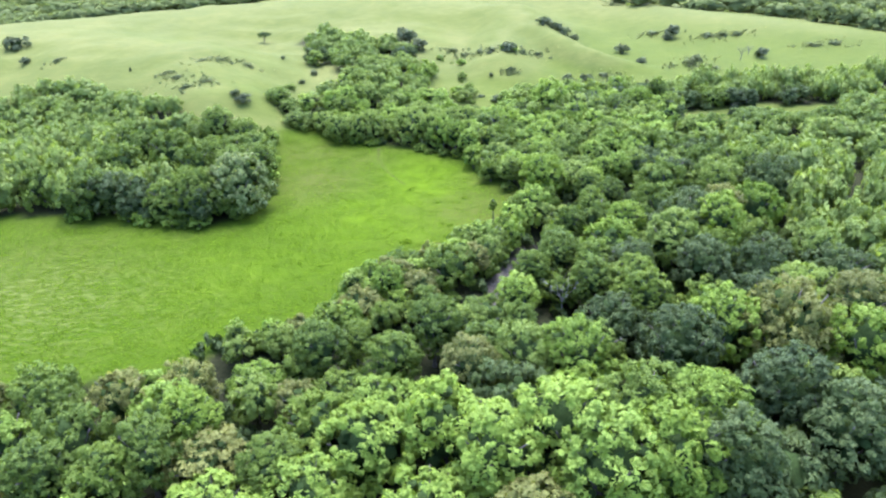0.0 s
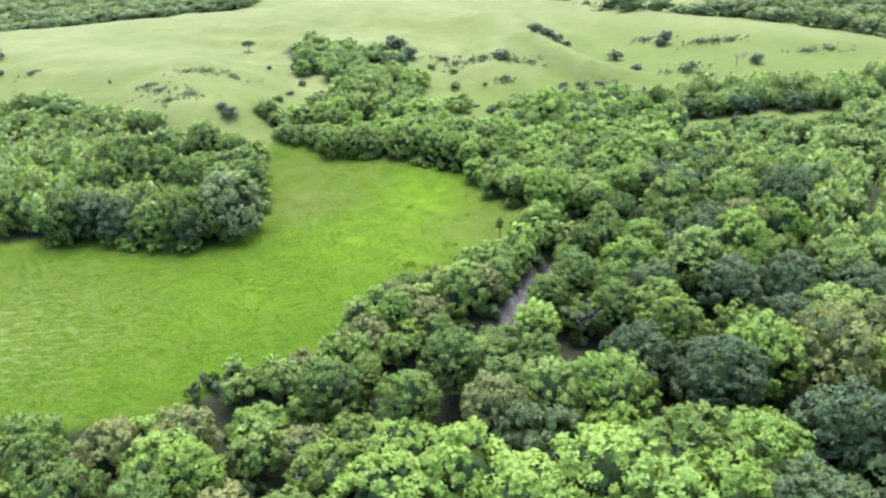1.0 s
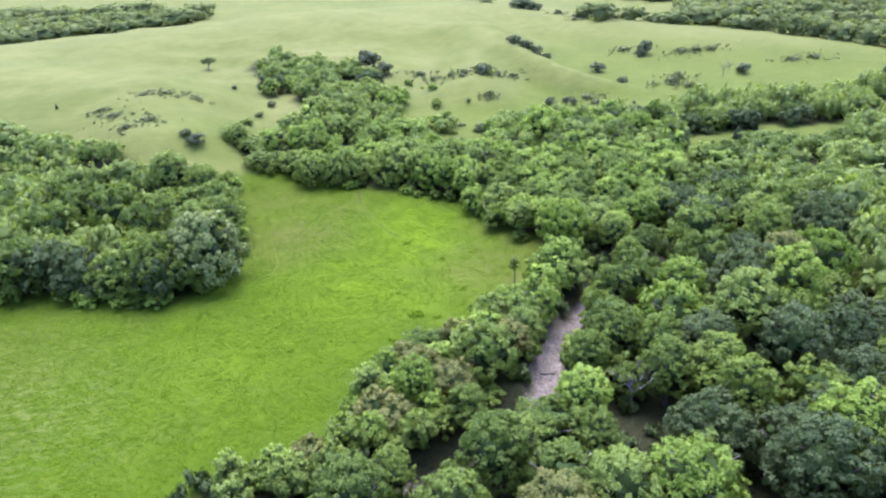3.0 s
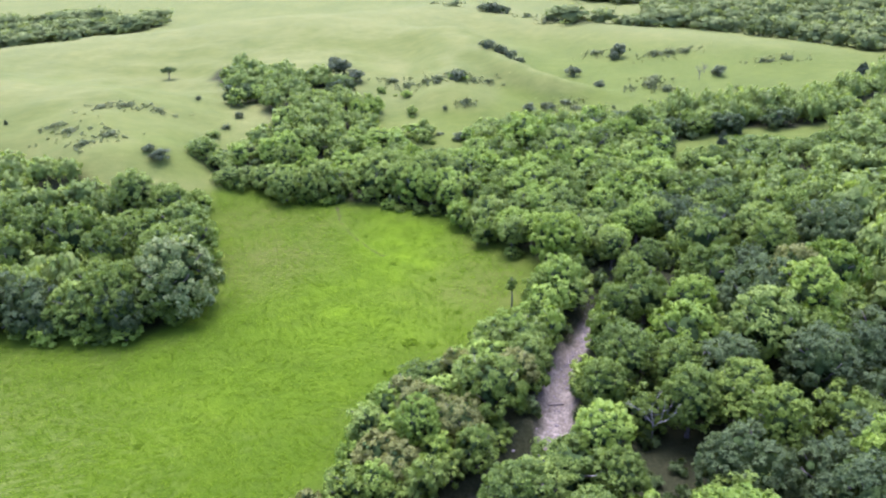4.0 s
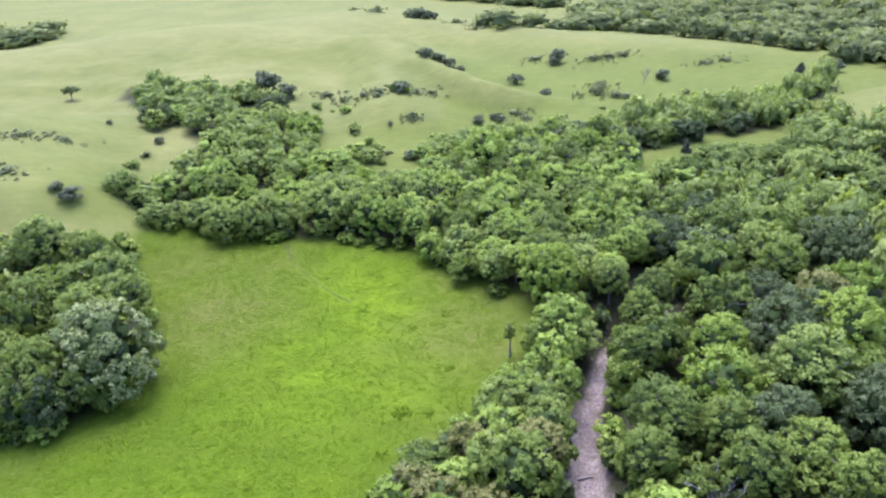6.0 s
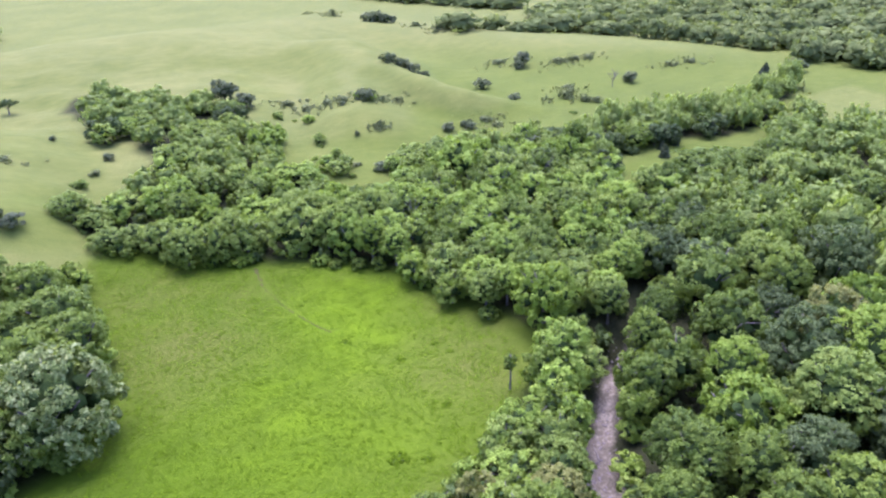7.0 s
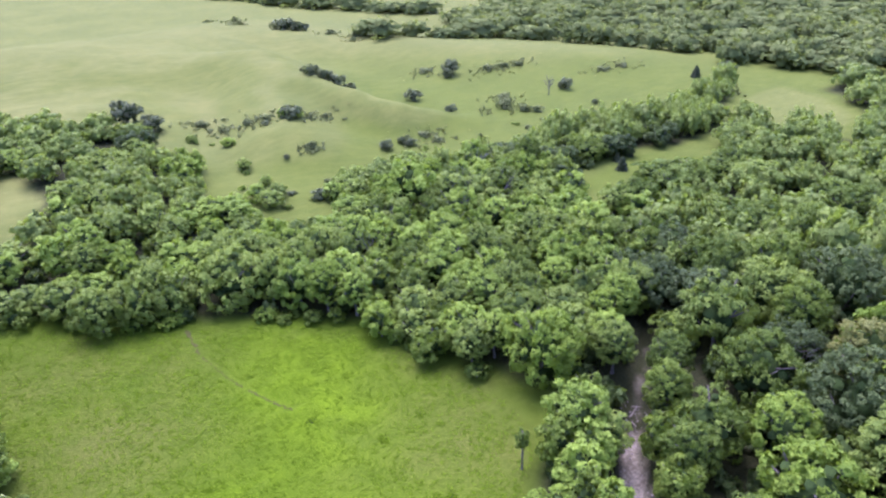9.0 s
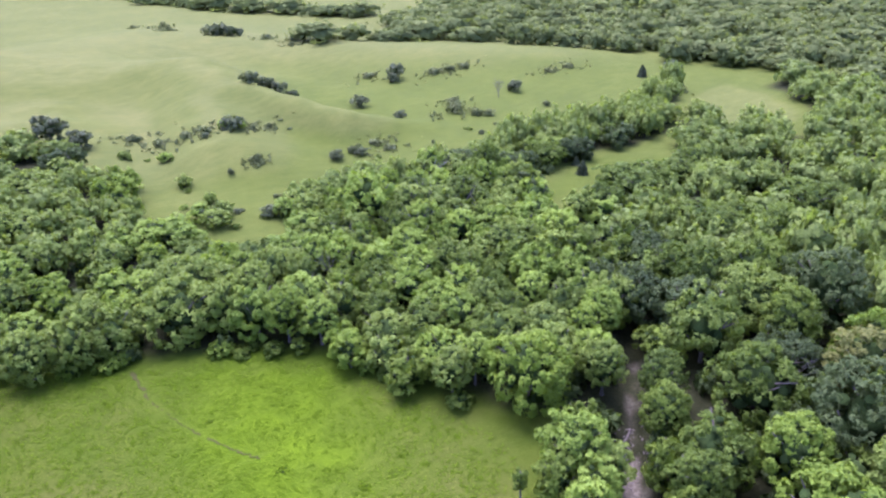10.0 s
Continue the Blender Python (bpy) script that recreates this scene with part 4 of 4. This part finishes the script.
# brush along the foot of the woods
EDGE_WORDS = "leafy green shrub at the edge of the meadow"
along = MEADOW_EDGE[1:25]
for a, b in zip(along, along[1:]):
    length = math.hypot(b[0] - a[0], b[1] - a[1])
    steps = max(1, int(length / 3.4))
    for k in range(steps):
        t = (k + rng.uniform(0.1, 0.9)) / steps
        nx, ny = -(b[1] - a[1]) / length, (b[0] - a[0]) / length
        off = rng.uniform(0.8, 2.6)
        if rng.rand() < 0.25 or math.hypot(a[0] + (b[0] - a[0]) * t + 39, a[1] + (b[1] - a[1]) * t - 79) < 6:
            continue
        x, y = a[0] + (b[0] - a[0]) * t + nx * off, a[1] + (b[1] - a[1]) * t + ny * off
        if within(x, y, MEADOW_EDGE) > 0:
            x, y = x - 2 * nx * off, y - 2 * ny * off
        if math.hypot(x - 6.9, y - 125.6) < 4.5 or (x > 4 and 124 < y < 142):
            continue
        species = "lime" if -24 < x < -13 and y > 168 else ("green", "lime", "green", "pale")[rng.randint(4)]
        large = 1.35 if x < -40 and y > 120 else 1.0
        shrub(species, x, y, large * rng.uniform(1.3, 2.2), large * rng.uniform(1.3, 2.6), EDGE_WORDS, "shrubs along the meadow")


# coarse weeds in the meadow
for x, y, r in [(-4.5, 137.5, 0.8), (-14.5, 112.5, 1.0), (-10.5, 119, 1.3), (-7.2, 117.8, 0.9), (-18.5, 103.5, 0.9), (1.2, 139.5, 0.7), (-10.8, 145.2, 0.9), (-20, 126, 0.6), (-24, 140, 0.6), (-30, 112, 0.7), (-47, 104, 0.7), (-38, 118, 0.6), (-2, 126, 0.8), (-15, 158, 0.7)]:
    shrub("grass", x, y, r, 0.2 * r + 0.08, "low coarse weeds in the lush meadow grass", "weeds in the meadow")

# brush and saplings on the creek banks
for a, b in zip(CREEK[2:16], CREEK[3:17]):
    length = math.hypot(b[0] - a[0], b[1] - a[1])
    for k in range(max(2, int(length / 2.2))):
        side = 1 if k % 2 else -1
        t = rng.rand()
        off = side * rng.uniform(2.7, 5.2)
        x, y = a[0] + (b[0] - a[0]) * t - (b[1] - a[1]) / length * off, a[1] + (b[1] - a[1]) * t + (b[0] - a[0]) / length * off
        if within(x, y, MEADOW_EDGE) > -0.5 or to_segments(x, y, CREEK) < (3.0 if -2 < x < 30 else 1.6) or math.hypot(x + 39, y - 79) < 5:
            continue
        if math.hypot(x - 6.9, y - 125.6) < 4.0 or math.hypot(x - 8.5, y - 133) < 4 or math.hypot(x - 5.8, y - 121) < 2.5:
            continue
        tall = a[0] < -8
        shrub(("pale", "green", "sage", "green")[rng.randint(4)], x, y, rng.uniform(1.6, 2.6), rng.uniform(3.2, 5.2) if tall else rng.uniform(1.6, 3.6), "leafy green bush on the creek bank", "bushes along the creek")


def cedar(x, y, r, h):
    own = np.random.RandomState(700)
    pieces = []
    for k in range(9):
        t = k / 9
        rr = 1.0 * (1 - t) ** 0.8 + 0.08
        n = int(40 * rr + 10)
        a = own.uniform(0, 6.28, n)
        at = np.stack([np.cos(a) * rr * own.uniform(0.6, 1, n), np.sin(a) * rr * own.uniform(0.6, 1, n), 0.15 + t * 2.4 + own.uniform(-0.12, 0.12, n)], 1)
        facing = norm_rows(np.stack([np.cos(a), np.sin(a), np.full(n, 0.6)], 1) + unit_rows(own, n) * 0.4)
        pieces.append(leaf_faces(own, at, facing, 0.34))
        pieces.append(blob(own, (0, 0, 0.15 + t * 2.4), (rr * 0.75, rr * 0.75, 0.3), 1))
    tree = tagged(new("cedar_tree"), "small dark conical cedar on open grass", "conifer", "cedars in the grass")
    part("trunk", mesh_of("trunk", *tube([(0, 0, -0.3), (0, 0, 1.2), (0, 0, 2.5)], [0.12, 0.09, 0.03], 6), [BARK], smooth=True), tree)
    part("crown", mesh_of("crown", *joined(pieces), [LEAVES["cedar"]]), tree)
    tree.matrix_basis = Matrix.Translation((x, y, height(x, y))) @ Matrix.Diagonal((r, r, h / 2.7, 1))
    return tree


CEDARS = [(78.7, 190.5, 1.5, 3.4), (81.5, 195.5, 1.1, 2.2), (86.5, 197, 1.2, 2.2), (156, 242, 1.7, 3.6), (-53, 175, 0.6, 2.2), (160.5, 246, 1.4, 2.8), (-102, 218, 0.5, 1.2)]
first = cedar(*CEDARS[0])
for x, y, r, h in CEDARS[1:]:
    again(first, Matrix.Translation((x, y, height(x, y))) @ Matrix.Rotation(rng.uniform(0, 6), 4, "Z") @ Matrix.Diagonal((r, r, h / 2.7, 1)))


def branching(own, start, way, length, thick, depth, pieces):
    mid = start + way * length * 0.5 + unit_rows(own, 1)[0] * length * 0.07
    end = start + way * length + unit_rows(own, 1)[0] * length * 0.06
    pieces.append(tube([start, mid, end], [thick, thick * 0.8, thick * 0.55], 6 if depth > 1 else 4))
    if depth:
        for k in range(own.randint(2, 4)):
            branching(own, mid + (end - mid) * own.uniform(0.1, 1), norm_rows((way + unit_rows(own, 1)[0] * 0.62 + [0, 0, 0.12])[None])[0], length * own.uniform(0.55, 0.75), thick * 0.52, depth - 1, pieces)


def dead_tree(x, y, h, seed, words, bark=None, stout=1.0):
    own = np.random.RandomState(seed)
    trunk, limbs = [tube([(0, 0, -0.4), (0.1, 0, h * 0.22), (0.1, 0.1, h * 0.42)], [0.2 * stout, 0.16 * stout, 0.13 * stout], 7)], []
    for k in range(5):
        a = k * 1.26 + own.uniform(-0.3, 0.3)
        branching(own, np.array([0.1, 0.05, h * own.uniform(0.25, 0.42)]), norm_rows(np.array([[math.cos(a) * 0.6, math.sin(a) * 0.6, 0.85]]))[0], h * 0.34, 0.1 * stout, 2, limbs)
    tree = tagged(new("dead_tree"), words, "dead tree")
    part("trunk", mesh_of("trunk", *joined(trunk), [bark or BARE], smooth=True), tree)
    part("branches", mesh_of("branches", *joined(limbs), [bark or BARE], smooth=True), tree, "pale leafless branches")
    tree.location = (x, y, height(x, y))
    return tree


dead_tree(15.6, 91.5, 8.6, 41, "bleached leafless tree standing among green crowns", BARE, 0.62)
dead_tree(40.5, 119.5, 10.0, 42, "bare grey tree half hidden by leafy crowns", GREY, 0.6)
dead_tree(-51.8, 194.0, 4.4, 56, "thin half-bare sapling on the grassy slope", GREY, 0.5)
dead_tree(104.4, 253.6, 5.5, 43, "thin leafless tree on the grassy slope", GREY, 0.7)
dead_tree(47.5, 203, 8.5, 44, "pale bare-limbed tree rising from dark woods", BARE, 0.7)
dead_tree(110, 261, 4.2, 45, "thin leafless tree on the grassy slope", GREY, 0.7)
for k, (x, y, h) in enumerate([(22.5, 171.5, 8.4), (31.0, 183.0, 8.8), (36.5, 190.5, 9.4), (11.0, 177.0, 8.0), (43.0, 186.5, 8.8), (17.5, 186.0, 8.4), (6.5, 168.5, 8.0)]):
    dead_tree(x, y, h, 46 + k, "grey half-dead tree with bare upper twigs in the woods", GREY, 0.6)


def slim_tree(x, y, h):
    """A thin stem with a small tuft of leaves at its head."""
    own = np.random.RandomState(61)
    tree = tagged(new("slim_tree"), "slim bare-stemmed tree with a small leafy top at the meadow edge", "tree")
    part("trunk", mesh_of("trunk", *tube([(0, 0, -0.3), (0.06, 0, h * 0.4), (-0.05, 0.05, h * 0.8), (0, 0, h * 0.95)], [0.14, 0.11, 0.09, 0.04], 7), [BARK], smooth=True), tree)
    cv, cf, cores, cn = crown_shape(own, 0.95, h * 0.5, h, 9, 0.3, 520, 0.2)
    part("crown", mesh_of("crown", cv, cf, [LEAVES["green"], CROWN_SHADE], np.arange(len(cf)) < cores, normals=cn), tree)
    tree.location = (x, y, height(x, y))


slim_tree(6.9, 125.6, 5.8)


def flat_tree(x, y):
    own = np.random.RandomState(71)
    tree = tagged(new("flat_topped_tree"), "lone flat-topped dark tree on the open hill", "tree")
    part("trunk", mesh_of("trunk", *joined([tube([(0, 0, -0.3), (0.2, 0, 1.4), (0.1, 0, 2.6)], [0.22, 0.16, 0.1], 7), tube([(0.2, 0, 1.4), (1.2, 0.2, 2.7)], [0.1, 0.05], 5), tube([(0.1, 0, 1.6), (-1.2, -0.1, 2.8)], [0.1, 0.05], 5)]), [BARK], smooth=True), tree)
    cv, cf, cores, cn = crown_shape(own, 2.8, 2.3, 3.9, 12, 0.45, 620, 0.34)
    part("crown", mesh_of("crown", cv, cf, [LEAVES["dark"], CROWN_SHADE], np.arange(len(cf)) < cores, normals=cn), tree)
    tree.location = (x, y, height(x, y))


flat_tree(-75, 281)


# logs and stones in the creek bed
def log(x, y, length, turn, thick):
    own = np.random.RandomState(int(x * 10) % 97)
    pts = [(-length / 2, 0, thick), (-length / 6, own.uniform(-0.15, 0.15), thick * 1.2), (length / 6, own.uniform(-0.15, 0.15), thick), (length / 2, 0.1, thick * 1.3)]
    ob = tagged(new("log", mesh_of("log", *tube(pts, [thick, thick * 0.95, thick * 0.8, thick * 0.55], 8), [DRIFT], smooth=True)), "bleached driftwood log lying in the creek bed", "log", "driftwood in the creek")
    ob.matrix_basis = pose(x, y, height(x, y), 0, 0, turn)


for x, y, length, turn, thick in [(7.2, 103.4, 3.0, -12, 0.16), (6.4, 107.6, 2.0, -35, 0.12), (9.0, 109.5, 1.8, 30, 0.1), (12.4, 113.0, 2.6, 70, 0.12), (25.6, 128.2, 2.6, 20, 0.14), (26.8, 128.8, 2.2, -50, 0.11), (24.4, 127.0, 1.8, 80, 0.1)]:
    log(x, y, length, turn, thick)


def stones(rng, n):
    pieces = []
    for k in range(n):
        i = rng.randint(6, 12)
        t = rng.rand()
        a, b = CREEK[i], CREEK[i + 1]
        x, y = a[0] + (b[0] - a[0]) * t + rng.normal(0, 1.2), a[1] + (b[1] - a[1]) * t + rng.normal(0, 1.2)
        s = rng.uniform(0.06, 0.2)
        pieces.append(blob(rng, (x, y, height(x, y) + s * 0.25), (s * rng.uniform(0.8, 1.5), s, s * 0.6), 1, 0.2))
    tagged(new("creek_stones", mesh_of("creek_stones", *joined(pieces), [STONE])), "loose pale stones strewn in the creek bed", "stones", kind="stuff")


stones(rng, 240)


# a worn path through the grass
def footpath():
    own = np.random.RandomState(81)
    pts = []
    for a, b in zip(TRAIL, TRAIL[1:]):
        for t in np.linspace(0, 1, 14, endpoint=False):
            pts.append((a[0] + (b[0] - a[0]) * t + own.normal(0, 0.12), a[1] + (b[1] - a[1]) * t))
    verts, faces = [], []
    for k, (x, y) in enumerate(pts):
        wide = own.uniform(0.02, 0.13) * (2.6 if k < 12 else 1.0)
        for s in (-1, 1):
            verts.append((x + s * wide, y + s * wide * 0.4, height(x + s * wide, y) + 0.05))
        if k and own.rand() < 0.72:
            faces.append((2 * k - 2, 2 * k - 1, 2 * k + 1, 2 * k))
    tagged(new("footpath", mesh_of("footpath", verts, faces, [SOIL], smooth=True)), "narrow worn dirt path across the meadow", "path", kind="structure")


footpath()

# grass tufts over the meadow
def tufts(name, outline, n, tall, mat, label, margin=0.0):
    own = np.random.RandomState(len(name))
    lo, hi = np.min(outline, 0), np.max(outline, 0)
    c = own.uniform(lo, hi, (n * 2, 2))
    thick = ripple(c[:, 0], c[:, 1], 9, 21) + 0.3 * ripple(c[:, 0], c[:, 1], 3.5, 22) + own.normal(0, 1.2, len(c))
    c = c[(within(c[:, 0], c[:, 1], outline) > margin) & (thick > 0.05) & (to_segments(c[:, 0], c[:, 1], TRAIL) > 0.7)][:n]
    at = np.stack([c[:, 0], c[:, 1], land(c[:, 0], c[:, 1])], 1)
    verts, faces = [], []
    m = len(at)
    for k in range(4):
        a = own.uniform(0, 6.28, m)
        way = np.stack([np.cos(a), np.sin(a), np.zeros(m)], 1)
        side = np.stack([-np.sin(a), np.cos(a), np.zeros(m)], 1)
        h = (tall * own.uniform(0.5, 1.2, m))[:, None]
        foot = at + way * 0.06
        verts += [foot + side * h * 0.3, foot - side * h * 0.3, foot + way * h * 1.6 + np.array([0, 0, 0.55]) * h]
    v = np.stack(verts, 1).reshape(-1, 3)
    f = np.arange(len(v)).reshape(-1, 3)
    tagged(new(name, mesh_of(name, v, f, [mat], normals=np.tile([0.0, 0.0, 1.0], (len(v), 1)))), label, "grass", kind="stuff")


tufts("meadow_grass", [p for p in MEADOW_EDGE if p[0] > -135] + [(-110, 74), (-110, 136)], 38000, 0.22, LEAVES["grass"], "lush bright green meadow grass in tufts")
